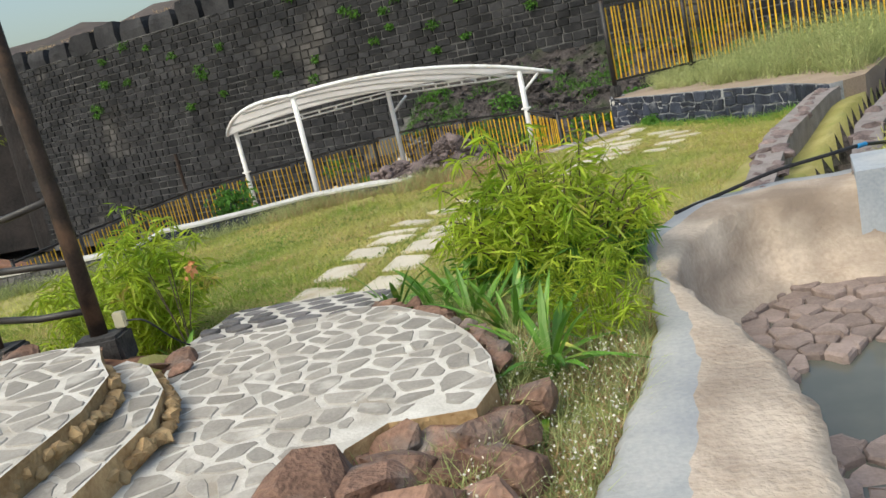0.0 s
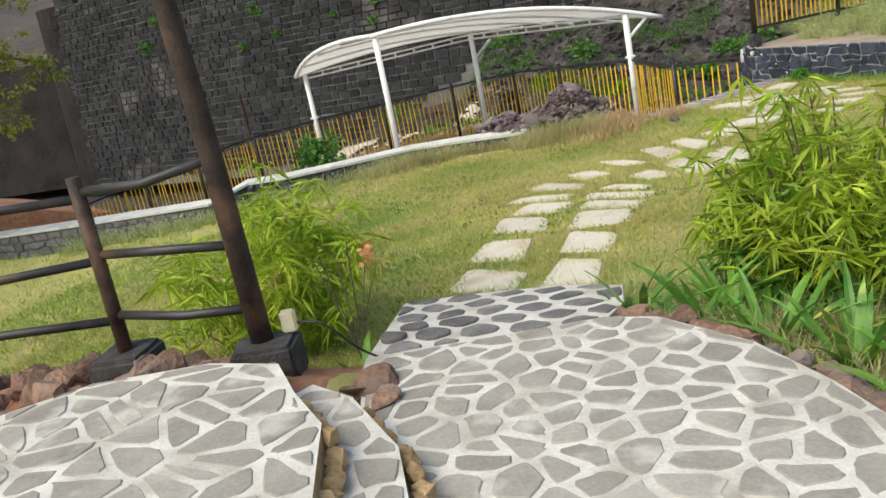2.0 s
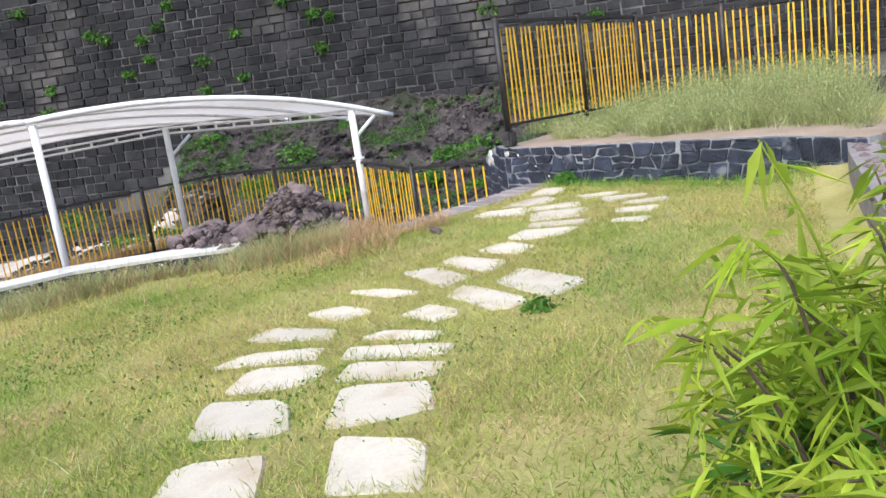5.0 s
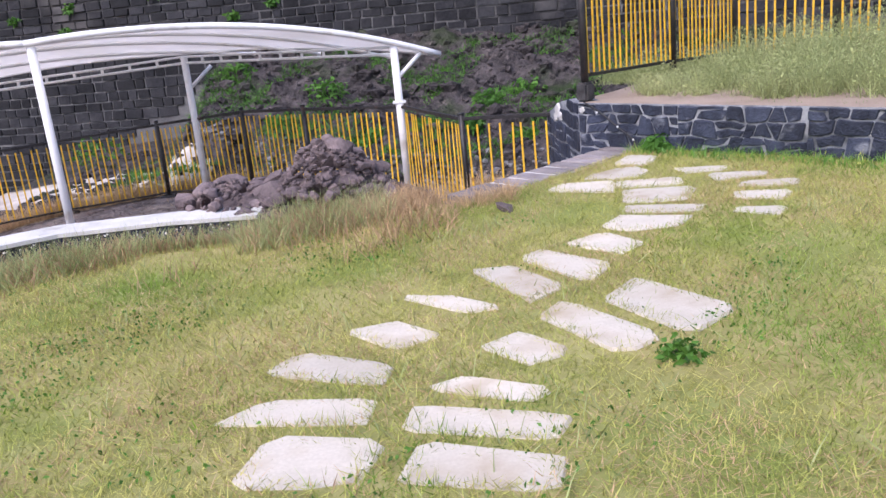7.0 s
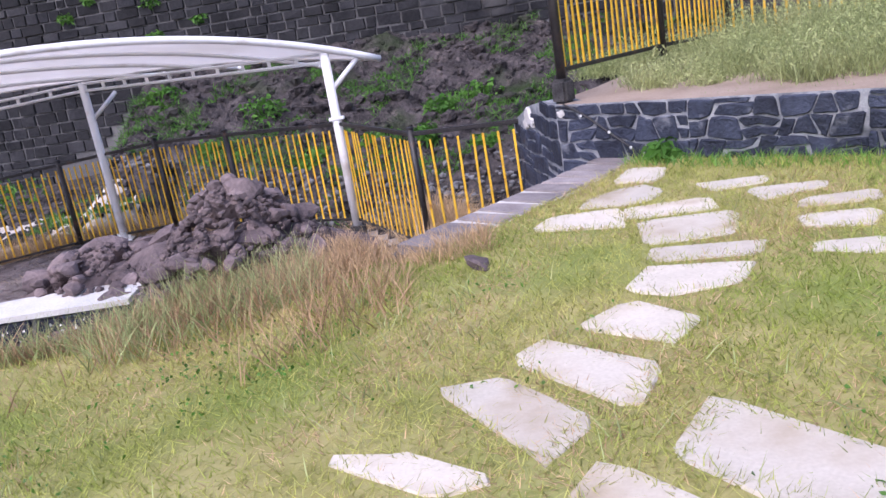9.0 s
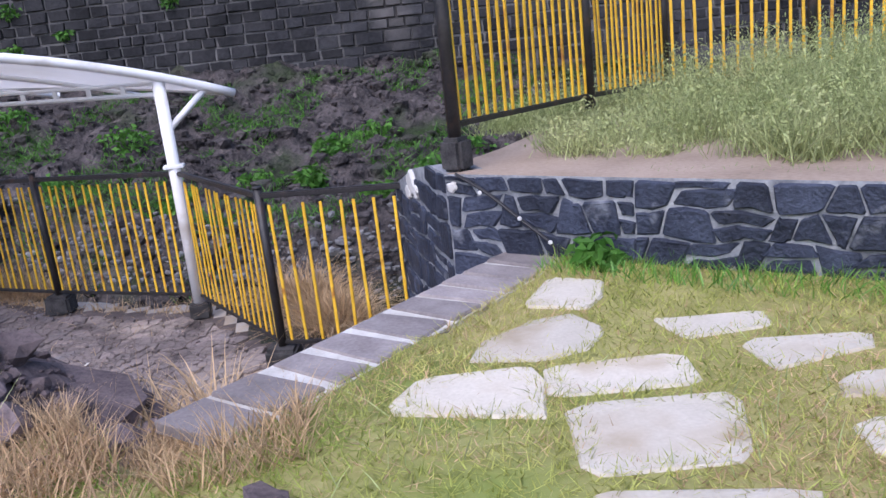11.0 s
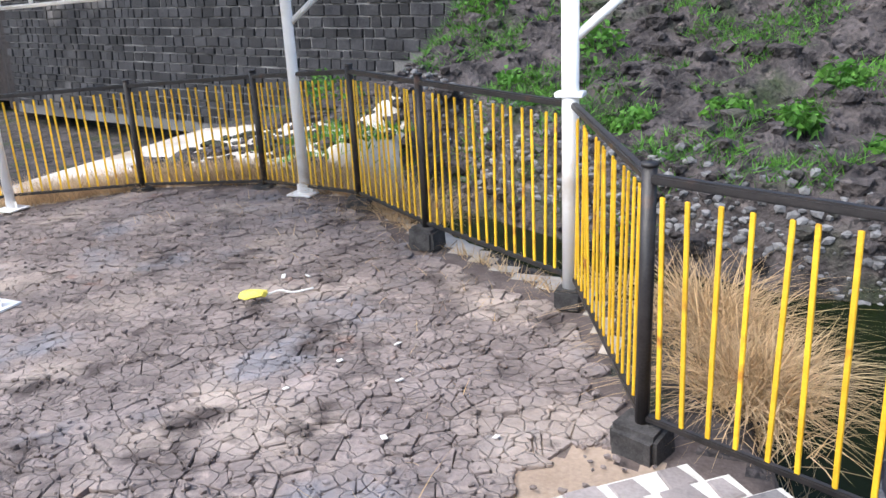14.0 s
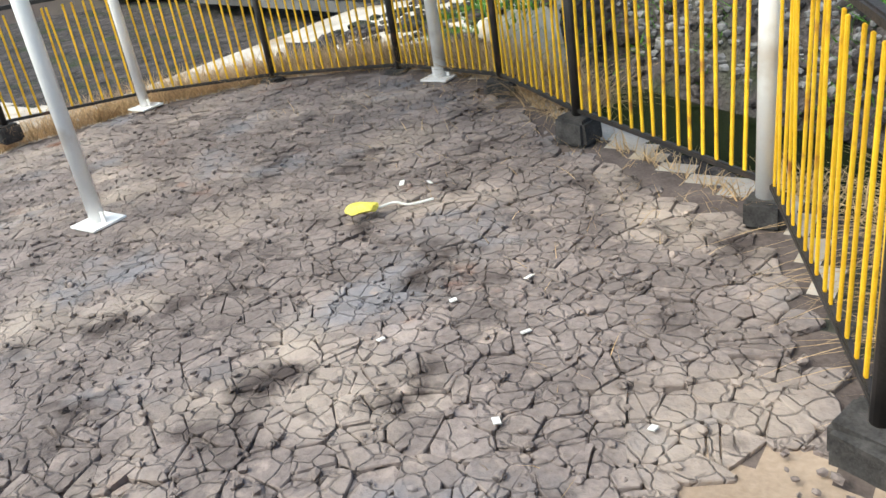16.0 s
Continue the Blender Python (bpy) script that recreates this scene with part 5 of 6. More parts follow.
C = C + np.stack([rr.normal(0, 0.05, len(C)) * (0.5 + up), rr.normal(0, 0.05, len(C)) * (0.5 + up), up * np.repeat(tuft, 60)], 1)
tagged(leaves("weed_leaves", C, 0.034, 0.012, M_WEED, label="feathery pale leaves of the weeds in the raised bed", seed=77), category="weeds", kind="stuff")
P = scatter(9000, 2.2, 5.0, 7.5, 10.2, lambda x, y: on_lawn(x, y) & (off(WALL_LINE, x, y) < 0.32), 63)
tagged(blades("lush_grass", P, 0.1, 0.008, 0.6, M_IRIS, "greener grass along the foot of the stone wall", seed=64), category="grass", kind="stuff")
P = scatter(14000, 1.0, 2.75, -1.2, 2.4, lambda x, y: ~inside(PATIO, x, y) & ~inside(POOL_RIM, x, y) & (y > -1.1), 65)
tagged(blades("edge_grass", P, 0.15, 0.007, 0.7, M_WEED, "straggling yellow grass between patio and pond", seed=66), category="grass", kind="stuff")
P = scatter(16000, 1.0, 2.75, -1.2, 1.6, lambda x, y: ~inside(PATIO, x, y) & ~inside(POOL_RIM, x, y) & (y > -1.1) & (patchy(x * 2, y * 2) > -0.25), 45)
tagged(blades("brown_grass", P, 0.09, 0.008, 1.0, M_BROWN, "withered brown growth between patio and pond", seed=46), category="grass", kind="stuff")
P = scatter(900, 2.1, 2.7, -1.0, 0.9, lambda x, y: ~inside(PATIO, x, y) & ~inside(POOL_RIM, x, y), 67)
P[:, 2] += 0.1
tagged(leaves("small_flowers", P, 0.014, 0.014, M_WFLOWER, label="tiny white flowers in the grass by the pond", seed=68), category="flowers", kind="stuff")
P = scatter(1500, -6, -0.9, 5.6, 8.9, lambda x, y: on_lawn(x, y) & (off(KERB, x, y) < 0.9), 69)
P[:, 2] += 0.19
tagged(leaves("small_flowers", P, 0.022, 0.02, M_WFLOWER, label="tiny white seed heads in the tall grass", seed=70), category="flowers", kind="stuff")
P = scatter(2500, -5, 1.5, 9.5, 16.6, lambda x, y: ~inside(EDGE, x, y) & (off(FENCE, x, y) < 0.4 + 0.9 * (np.random.default_rng(3).uniform(size=len(x)) < 0.3)) & (x < 0.1), 71)
tagged(blades("straw_tufts", P, 0.13, 0.006, 0.9, M_STRAW, "dry straw tufts along the foot of the fence", seed=72), category="grass", kind="stuff")
# dry reeds outside the fence
def reed(place, n, h, seed):
    r = np.random.default_rng(seed)
    n = int(n * 2.2)
    q = np.stack([r.normal(0, 0.13, n), r.normal(0, 0.13, n), np.zeros(n)], 1)
    ob = blades("dry_reed_clump", q, h, 0.011, 0.75, M_STRAW, "clump of dry bleached reeds on the moat's bank", seed=seed, seg=4, droop=0.7)
    ob.location = place
    return tagged(ob, category="reeds", group="reed clumps")


for i, (x, y, n, h) in enumerate(((1.52, 13.42, 420, 0.42), (1.54, 13.76, 420, 0.46), (1.72, 13.62, 240, 0.4), (1.34, 14.05, 280, 0.48), (1.6, 13.2, 90, 0.32), (1.14, 14.4, 260, 0.5), (0.3, 14.9, 90, 0.3), (-1.75, 16.2, 260, 0.4), (-2.1, 16.45, 200, 0.4), (-2.9, 16.9, 260, 0.45), (-3.6, 17.2, 240, 0.4), (-4.7, 17.3, 220, 0.35), (-6.2, 17.0, 200, 0.4))):
    reed((x, y, float(ground_z(x, y)) - 0.02), n, h, 80 + i)
for i, (x, y, h) in enumerate(((0.35, 11.0, 0.5), (0.15, 10.8, 0.42))):
    reed((x, y, float(ground_z(x, y)) - 0.02), 14, h, 95 + i)
for i, (x, y) in enumerate(((0.7, 9.7), (0.85, 9.4), (0.5, 9.9), (0.65, 9.25))):
    reed((x, y, float(ground_z(x, y)) - 0.02), 70, 0.42, 98 + i)

FENCE_X, FENCE_Y = [p[0] for p in FENCE[::-1]], [p[1] for p in FENCE[::-1]]
# ---- rubble heap ----
ROCKS = [rock_mesh("rock", i, M_HEAP, 0.62, 2) for i in range(5)]
RED = [rock_mesh("red_rock", 20 + i, M_RUBBLE, 0.72, 2) for i in range(5)]
heap = empty("rubble_heap", (-0.5, 9.3, 1.05))
tagged(heap, "heap of purple-brown broken rubble overgrown with dry grass", "rubble")
bm = bmesh.new()
bmesh.ops.create_icosphere(bm, subdivisions=3, radius=1)
for vert in bm.verts:
    k = 1 + 0.25 * noise.noise(vert.co * 2)
    vert.co = Vector((vert.co.x * 1.08 * k, vert.co.y * 0.82 * k, vert.co.z * 0.4 * k))
part("core", bm, M_HEAP, heap)
r = np.random.default_rng(77)
for _ in range(290):
    a, d = r.uniform(0, 6.28), math.sqrt(r.uniform(0, 1.15))
    x, y = math.cos(a) * d * 1.15, math.sin(a) * d * 0.9
    zz = 0.48 * max(-0.1, 1 - d * d) ** 0.6 if d < 1 else 0.0
    zz *= 1 + 0.35 * math.sin(x * 5) + 0.25 * math.sin(y * 7 + x * 3)
    placed("stone", ROCKS[int(r.integers(5))], heap, (x, y, zz - 0.02), r.uniform(0.035, 0.075) * (1.9 if r.uniform() < 0.22 else 1), r)

bits = []
small = [([tuple(q.co) for q in m.vertices], [tuple(p.vertices) for p in m.polygons]) for m in (rock_mesh("clod", 50 + i, M_HEAP, 0.7, 1) for i in range(3))]
for _ in range(1500):
    a, d = r.uniform(0, 6.28), math.sqrt(r.uniform(0, 1.5))
    x, y = math.cos(a) * d * 1.05, math.sin(a) * d * 0.85
    zz = (0.5 * max(0, 1 - d * d) ** 0.6 if d < 1 else 0.0) * (1 + 0.35 * math.sin(x * 5)) + 0.04
    if d >= 1 and not inside(EDGE, np.array([x - 0.5]), np.array([y + 9.3]))[0]:
        continue
    if d >= 1:
        zz = float(ground_z(x - 0.5, y + 9.3)) - 1.05
    sz, t = r.uniform(0.012, 0.036), r.uniform(0, 6.28)
    vv, ff = small[int(r.integers(3))]
    bits.append(([(x + sz * (p * math.cos(t) - q * math.sin(t)), y + sz * (p * math.sin(t) + q * math.cos(t)), zz + sz * w) for p, q, w in vv], ff))
v, f = join(bits)
tagged(raw("loose_gravel", v, f, M_HEAP, heap), kind="stuff")
P = scatter(17000, -3.4, 0.8, 6.6, 9.2, lambda x, y: on_lawn(x, y) & (off([(-2.4, 8.1), (-1.3, 8.2), (-0.2, 8.35), (0.5, 8.6)], x, y) < np.random.default_rng(8).uniform(0.0, 0.95, len(x)) * (0.8 + patchy(x, y))), 78)
tagged(blades("brown_grass", P, 0.2, 0.007, 0.6, M_BROWN, "withered red-brown grass in front of the rubble heap", seed=79), category="grass", kind="stuff")
P = scatter(16000, -2.6, 2.6, 1.75, 8.0, lambda x, y: on_lawn(x, y) & (patchy(x * 0.7, y * 0.7) - 0.12 * x > np.random.default_rng(6).uniform(0.0, 0.9, len(x))), 83)
tagged(leaves("clover_leaves", P + np.array((0, 0, 0.03)), 0.026, 0.016, M_DEEP, label="dark green low weeds beside the flagstones", seed=84), category="weeds", kind="stuff")
P = scatter(60000, -9, 0.6, 14.6, 19.5, lambda x, y: (y > np.interp(x, FENCE_X, FENCE_Y) + 0.1) & (off(FENCE, x, y) < np.where(x > -2.1, 0.16, 0.5) + 1.3 * (x < -2.0) * (np.random.default_rng(4).uniform(size=len(x)) < 0.4)), 85)
tagged(blades("straw_grass", P, np.where(P[:, 0] > -2.1, 0.16, 0.36), 0.01, 0.7, M_STRAW, "golden dry grass outside the terrace fence", seed=86), category="grass", kind="stuff")

# ---- rocks round the patio ----
def rock(place, size, r, label, squash=1.0):
    ob = new("rock", RED[int(r.integers(5))])
    ob.matrix_basis = Matrix.LocRotScale(place, Euler((r.uniform(-0.4, 0.4), r.uniform(-0.4, 0.4), r.uniform(0, 6.28))), (size, size * r.uniform(0.8, 1.1), size * squash))
    return tagged(ob, label, "rock", "rocks round the patio")


r = np.random.default_rng(13)
for x, y, z, s in ((1.66, -0.4, 1.5, 0.16), (1.95, -0.36, 1.52, 0.15), (2.12, -0.3, 1.5, 0.15), (1.85, -0.5, 1.52, 0.18), (1.72, -0.62, 1.5, 0.26), (1.98, -0.5, 1.47, 0.2), (1.55, -0.85, 1.52, 0.3), (1.9, -0.9, 1.42, 0.3), (2.2, -0.75, 1.4, 0.22), (1.78, -0.36, 1.57, 0.13), (2.16, -0.15, 1.5, 0.17), (2.24, 0.12, 1.47, 0.16), (2.22, -0.42, 1.45, 0.2), (1.65, -1.2, 1.45, 0.3), (2.0, -1.3, 1.4, 0.3)):
    rock((x, y, z), s, r, "large rough reddish-brown boulder at the patio's edge")
ob = rock((1.17, 8.19, 1.275), 0.085, r, "dark stone lying in the short grass", 0.6)
ob.data = ROCKS[2]
rim_line = spline([(1.1, 1.48), (1.3, 1.36), (1.52, 1.18), (1.72, 1.0), (1.95, 0.66), (2.1, 0.36)], 16)
for p in rim_line:
    rock((p[0] + r.normal(0, 0.015), p[1] + r.normal(0, 0.015), 1.585), r.uniform(0.06, 0.11), r, "low reddish stone edging the round patio", 0.7)
for _ in range(120):
    x, y = r.uniform(-3.4, -0.6), r.uniform(0.55, 1.5)
    if math.hypot(x + 0.4, y - 0.85) > 0.35:
        rock((x, y, float(ground_z(x, y)) + 0.02), r.uniform(0.05, 0.15), r, "rounded reddish-brown rock below the railing")
for x, y, s in ((-0.12, 0.72, 0.11), (0.02, 0.7, 0.1), (0.1, 0.78, 0.13), (-0.22, 0.62, 0.1), (0.22, 0.62, 0.09), (-0.3, 0.6, 0.09), (-1.25, 0.3, 0.14), (-1.1, 0.42, 0.12), (-1.45, 0.15, 0.16), (-0.75, 0.6, 0.13)):
    rock((x, y, 1.66 if x > -0.3 else 1.8), s, r, "broken reddish stone at the corner of the steps", 0.5)
OCHRE = [rock_mesh("edge_stone", 40 + i, M_OCHRE, 0.8, 1) for i in range(4)]
for owner, line, zz in ((step_1, [(0.66, -0.9), (0.67, -0.3), (0.52, 0.04), (0.2, 0.41)], 1.7), (step_2, [(0.47, -1.1), (0.43, -0.42), (0.27, 0.0), (0.07, 0.22)], 1.83)):
    for p in spline(line, 34):
        ob = placed("edge_stone", OCHRE[int(r.integers(4))], owner, (p[0] + 0.008, p[1] + 0.005, zz + r.uniform(-0.03, 0.02)), r.uniform(0.03, 0.055), r)

# ---- trees and shrubs ----
tree = empty("tree", (-9.1, 6.4, 1.3))
tagged(tree, "tree with drooping yellow-green foliage above the lawn", "tree")
part("trunk", tube(spline([(0, 0, -0.1), (0.05, 0.02, 1.0), (-0.05, 0.05, 2.0), (0.1, 0.0, 3.1)], 14), [0.16 - 0.007 * i for i in range(len(spline([(0, 0, -0.1), (0.05, 0.02, 1.0), (-0.05, 0.05, 2.0), (0.1, 0.0, 3.1)], 14)))], 10), M_BARK, tree, smooth=True)
r = np.random.default_rng(91)
C = []
for i in range(34):
    a, el = r.uniform(0, 6.28), r.uniform(-0.15, 1.0)
    L = r.uniform(0.9, 1.9) * (1.5 if math.cos(a) > 0.3 else 1.0)
    p0 = Vector((0, 0, r.uniform(1.2, 3.0)))
    p1 = p0 + Vector((math.cos(a) * L * 0.6, math.sin(a) * L * 0.6, L * 0.5 * el + 0.2))
    p2 = p0 + Vector((math.cos(a) * L, math.sin(a) * L, L * 0.35 * el))
    pts = spline([p0, p1, p2], 8)
    part("limb", tube(pts, [0.05 - 0.005 * k for k in range(len(pts))], 6), M_BARK, tree)
    for q in pts[2:]:
        for _ in range(8):
            c = q + r.normal(0, 0.16, 3)
            C.append(c + r.normal(0, 0.055, (16, 3)))
leaves("crown", np.concatenate(C), 0.085, 0.045, M_TREE, tree, "drooping yellow-green leaves", seed=92)
leafy_shrub("leafy_shrub", (-4.3, 9.6, 1.05), 0.4, 900, 0.11, M_SHRUB, "bright green leafy shrub behind the kerb wall", 3, 1.3)
leafy_shrub("leafy_shrub", (1.62, 5.35, 1.25), 0.1, 160, 0.05, M_DEEP, "small dark green weed in the lawn", 4, 0.5)
leafy_shrub("leafy_shrub", (2.78, 9.92, 1.28), 0.13, 170, 0.09, M_SHRUB, "broad-leaved green weed at the foot of the wall", 5, 0.7)
r = np.random.default_rng(16)
P = np.array([on_wall(s_, FTOP + 0.85, -r.uniform(0.1, 0.9)) for s_ in r.uniform(0, FLEN, 2600) if math.sin(s_ * 1.1) + math.sin(s_ * 2.7) > -0.6])
tagged(blades("wall_top_grass", P, 0.22, 0.03, 0.9, M_STRAW, "dry tan grass along the battlement's top", seed=18, seg=1), category="grass", kind="stuff")
r = np.random.default_rng(17)
for i in range(46):
    s, zz = r.uniform(6, 46), r.uniform(3.0, 6.6)
    p = on_wall(s, zz, 0.06)
    leafy_shrub("wall_shrub", p, r.uniform(0.15, 0.36), 110, 0.15, M_SHRUB, "green shrub rooted in the fort wall's joints", 100 + i, 0.7)["group"] = "wall shrubs"
for i, (x, y, rad) in enumerate(((-1.9, 24.5, 0.55), (3.2, 24.0, 0.5), (2.2, 23.4, 0.42), (-4.6, 26.0, 0.5), (0.6, 22.5, 0.4), (4.8, 22.6, 0.5), (-0.8, 22.0, 0.4), (1.6, 21.6, 0.35), (3.9, 21.4, 0.4), (5.6, 21.6, 0.4), (-3.2, 23.4, 0.4), (-9.5, 27.5, 0.9), (-12.0, 28.5, 0.9), (6.5, 24.0, 0.6), (2.8, 20.9, 0.3))):
    leafy_shrub("bank_shrub", (x, y, float(ground_z(x, y))), rad, 240, 0.16, M_SHRUB, "green weeds growing on the moat's far bank", 200 + i, 0.6)["group"] = "bank shrubs"
P = scatter(42000, -7, 9, 19.8, 27.5, lambda x, y: patchy(x * 0.5, y * 0.5) > 0.12, 73)
tagged(blades("bank_grass", P, 0.2, 0.03, 0.9, M_SHRUB, "sparse green grass on the ledge of the far bank", seed=74, seg=1), category="grass", kind="stuff")
r = np.random.default_rng(19)
bits = []
me = [rock_mesh("bank_rock", 60 + i, M_FORT, 0.7, 1) for i in range(4)]
base_v = [[tuple(v.co) for v in m.vertices] for m in me]
base_f = [[tuple(p.vertices) for p in m.polygons] for m in me]
for _ in range(2600):
    x, y = r.uniform(-9, 10), r.uniform(19.0, 28.0)
    k, s, a = int(r.integers(4)), r.uniform(0.04, 0.15) * (2.2 if r.uniform() < 0.12 else 1), r.uniform(0, 6.28)
    zz = float(ground_z(x, y))
    bits.append(([(x + s * (vx * math.cos(a) - vy * math.sin(a)), y + s * (vx * math.sin(a) + vy * math.cos(a)), zz + s * vz) for vx, vy, vz in base_v[k]], base_f[k]))
v, f = join(bits)
tagged(raw("bank_rocks", v, f, M_BANK), "dark stones scattered over the moat's far bank", "rocks", kind="stuff")
bits = []
for _ in range(800):
    x = r.uniform(-7, 4)
    y = float(np.interp(x, [-6.2, -3.3, 0.1, 1.3, 2.4], [23.6, 21.6, 19.75, 19.4, 18.95])) + abs(r.normal(0, 0.45))
    k, s, a = int(r.integers(4)), r.uniform(0.03, 0.10), r.uniform(0, 6.28)
    zz = float(ground_z(x, y))
    bits.append(([(x + s * (vx * math.cos(a) - vy * math.sin(a)), y + s * (vx * math.sin(a) + vy * math.cos(a)), zz + s * vz) for vx, vy, vz in base_v[k]], base_f[k]))
v, f = join(bits)
tagged(raw("shore_stones", v, f, M_PALEROCK), "pale grey stones heaped along the water's far edge", "rocks", kind="stuff")
mound = new("earth_mound", rock_mesh("earth_mound", 71, M_REDSOIL, 0.55, 4))
mound.matrix_basis = Matrix.LocRotScale((-14.2, 12.6, 0.1), Euler((0, 0, 0.4)), (2.6, 1.8, 1.7))
tagged(mound, "mound of dark red earth beyond the kerb", "mound")
ob = part("iron_post", tube([(-9.1, 16.0, -0.3), (-9.12, 16.0, 2.0)], 0.045, 8), M_POLE)
tagged(ob, "thin dark iron post standing by the fence", "post")

# ---- litter ----
ob = new("plastic_bag", rock_mesh("plastic_bag", 81, M_RAG, 0.5, 2))
ob.matrix_basis = Matrix.LocRotScale((-2.05, 13.75, 0.065), Euler((0, 0, 0.5)), (0.1, 0.095, 0.06))
tagged(ob, "crumpled yellow plastic bag on the mud", "litter")
ob = part("litter_string", tube(spline([(-1.98, 13.8, 0.03), (-1.9, 13.9, 0.045), (-1.8, 13.93, 0.03), (-1.68, 14.03, 0.04)], 12), 0.008, 6), M_PAPER)
tagged(ob, "white plastic string trailing from the yellow bag", "litter")
r = np.random.default_rng(23)
for x, y in ((-2.1, 14.25), (-0.64, 13.37), (-0.4, 12.9), (-0.2, 12.3), (0.35, 12.5), (-0.88, 13.03), (0.5, 11.9), (-1.0, 12.6), (-1.9, 14.3)):
    bm = box((r.uniform(0.03, 0.07), r.uniform(0.02, 0.04), 0.006), (0, 0, 0))
    ob = part("litter_scrap", bm, M_PAPER)
    ob.matrix_basis = pose(x, y, float(ground_z(x, y)) + 0.042, r.uniform(-15, 15), r.uniform(-15, 15), r.uniform(0, 180))
    tagged(ob, "small white scrap of litter on the mud", "litter", "litter scraps")

# ---- stairs ----
stairs = empty("floor_stairs", (TOP[0], TOP[1], 0.0))
tagged(stairs, "stone steps with pale mortar joints leading down to the terrace", "stairs", kind="structure")
r = np.random.default_rng(29)
n0 = 0.0
for i in range(7):
    depth = 0.42 if i == 0 else 0.345
    zt = 1.25 - 0.172 * i
    n1 = n0 + depth
    a0, a1 = 0.42 * n0 - 0.08, 2.18 + 0.14 * n1
    corners = [(a0, n0), (a1, n0), (a1, n1), (a0 + 0.3 * depth, n1)]
    w = [ALONG * a + DOWN * b for a, b in corners]
    v = [(p[0], p[1], zt - 0.6) for p in w] + [(p[0], p[1], zt - 0.014) for p in w]
    tread = raw("tread", v, [(0, 1, 5, 4), (1, 2, 6, 5), (2, 3, 7, 6), (3, 0, 4, 7), (4, 5, 6, 7)], M_MORTAR, stairs)
    rows_ = ((n0, n1),) if i == 0 else ((n0, n0 + depth * 0.5), (n0 + depth * 0.5, n1))
    for (b0, b1) in rows_:
        a = a0 + r.uniform(0.02, 0.1)
        while a < a1 - 0.08:
            width = r.uniform(0.13, 0.27) if i == 0 else r.uniform(0.09, 0.22)
            joint = r.uniform(0.02, 0.06) if i == 0 else (r.uniform(0.02, 0.04) if r.uniform() < 0.65 else r.uniform(0.06, 0.12))
            e = min(a + width, a1 - 0.02)
            poly = [(a, b0 + 0.012), (e, b0 + 0.012 + r.uniform(0, 0.02)), (e - r.uniform(0, 0.03), b1 - 0.012), (a + r.uniform(-0.02, 0.02), b1 - 0.012)]
            pts = [tuple(ALONG * p + DOWN * q) for p, q in poly]
            c = np.mean(pts, 0)
            vv, ff = slab([(p[0] - c[0], p[1] - c[1]) for p in pts], -0.05, 0.0, 0.008, 0.003, r)
            ob = raw("stone", vv, ff, M_STAIR if i == 0 or r.uniform() < 0.8 else M_BASALT, tread)
            ob.location = (c[0], c[1], zt + r.uniform(-0.004, 0.004))
            a = e + joint
    n0 = n1

# ---- stones of floors and walls ----
r = np.random.default_rng(43)
for owner, line, tops in (("wall_channel_1", CH_L, [1.42, 1.45, 1.52, 1.62, 1.66, 1.68]), ("wall_channel_2", CH_R, [1.46, 1.47, 1.5, 1.54, 1.58, 1.6])):
    side_ = 0.12
    for t in np.linspace(0, len(line) - 1.001, 46):
        k = int(t)
        p = np.array(line[k]) * (1 - t + k) + np.array(line[k + 1]) * (t - k)
        zt = tops[k] * (1 - t + k) + tops[k + 1] * (t - k)
        ob = placed("stone", ROCKS[int(r.integers(5))], bpy.data.objects[owner], (p[0] + (-side_ if owner.endswith("1") else side_) + r.normal(0, 0.05), p[1] + r.normal(0, 0.04), zt - 0.03), r.uniform(0.06, 0.1), r)
        ob.rotation_euler = (0, 0, r.uniform(0, 6))
pave(patio, PATIO, (-1.0, 4.6, -5.0, 2.6), 0.205, 0.12, 0.03, PATIO_Z, M_PATIO, 3, turn=-0.2, jitter=0.42)
pave(step_1, STEP1, (-1.0, 1.6, -2.2, 0.8), 0.26, 0.12, 0.03, 1.78, M_PATIO, 5, turn=-0.3, limit=60)
pave(step_2, STEP2, (-3.2, 1.8, -2.6, 2.0), 0.32, 0.105, 0.03, 1.905, M_PATIO, 7, turn=-0.35, limit=200, jitter=0.3, shift=False)
pave(apron, APRON, (-0.4, 1.4, 1.0, 2.3), 0.24, 0.165, 0.065, lambda x, y: 1.648 - max(0, y - 1.3) * 0.13, M_BASALT, 9, wob=0.001, jitter=0.22)
face_stones(wall_dark, (2.2, 10.72), (2.97, 9.88), 0.35, 1.675, 0.18, 0.165, 0.016, M_DARK, 31)
face_stones(wall_dark, (2.97, 9.88), (3.8, 9.0), 1.1, 1.675, 0.2, 0.165, 0.013, M_DARK, 32)
face_stones(wall_dark, (3.8, 9.0), (4.5, 8.2), 1.1, 1.675, 0.2, 0.165, 0.013, M_DARK, 33)
face_stones(wall_dark, (4.5, 8.2), (4.85, 7.35), 1.1, 1.675, 0.2, 0.165, 0.013, M_DARK, 34)
face_stones(side_dark, (2.1, 12.3), (2.2, 10.74), 0.0, 1.675, 0.27, 0.17, 0.034, M_DARK, 35, cond=lambda s_, z_: z_ < np.interp(s_, [0, 0.3, 0.75, 1.25], [1.3, 1.4, 1.53, 1.7]))
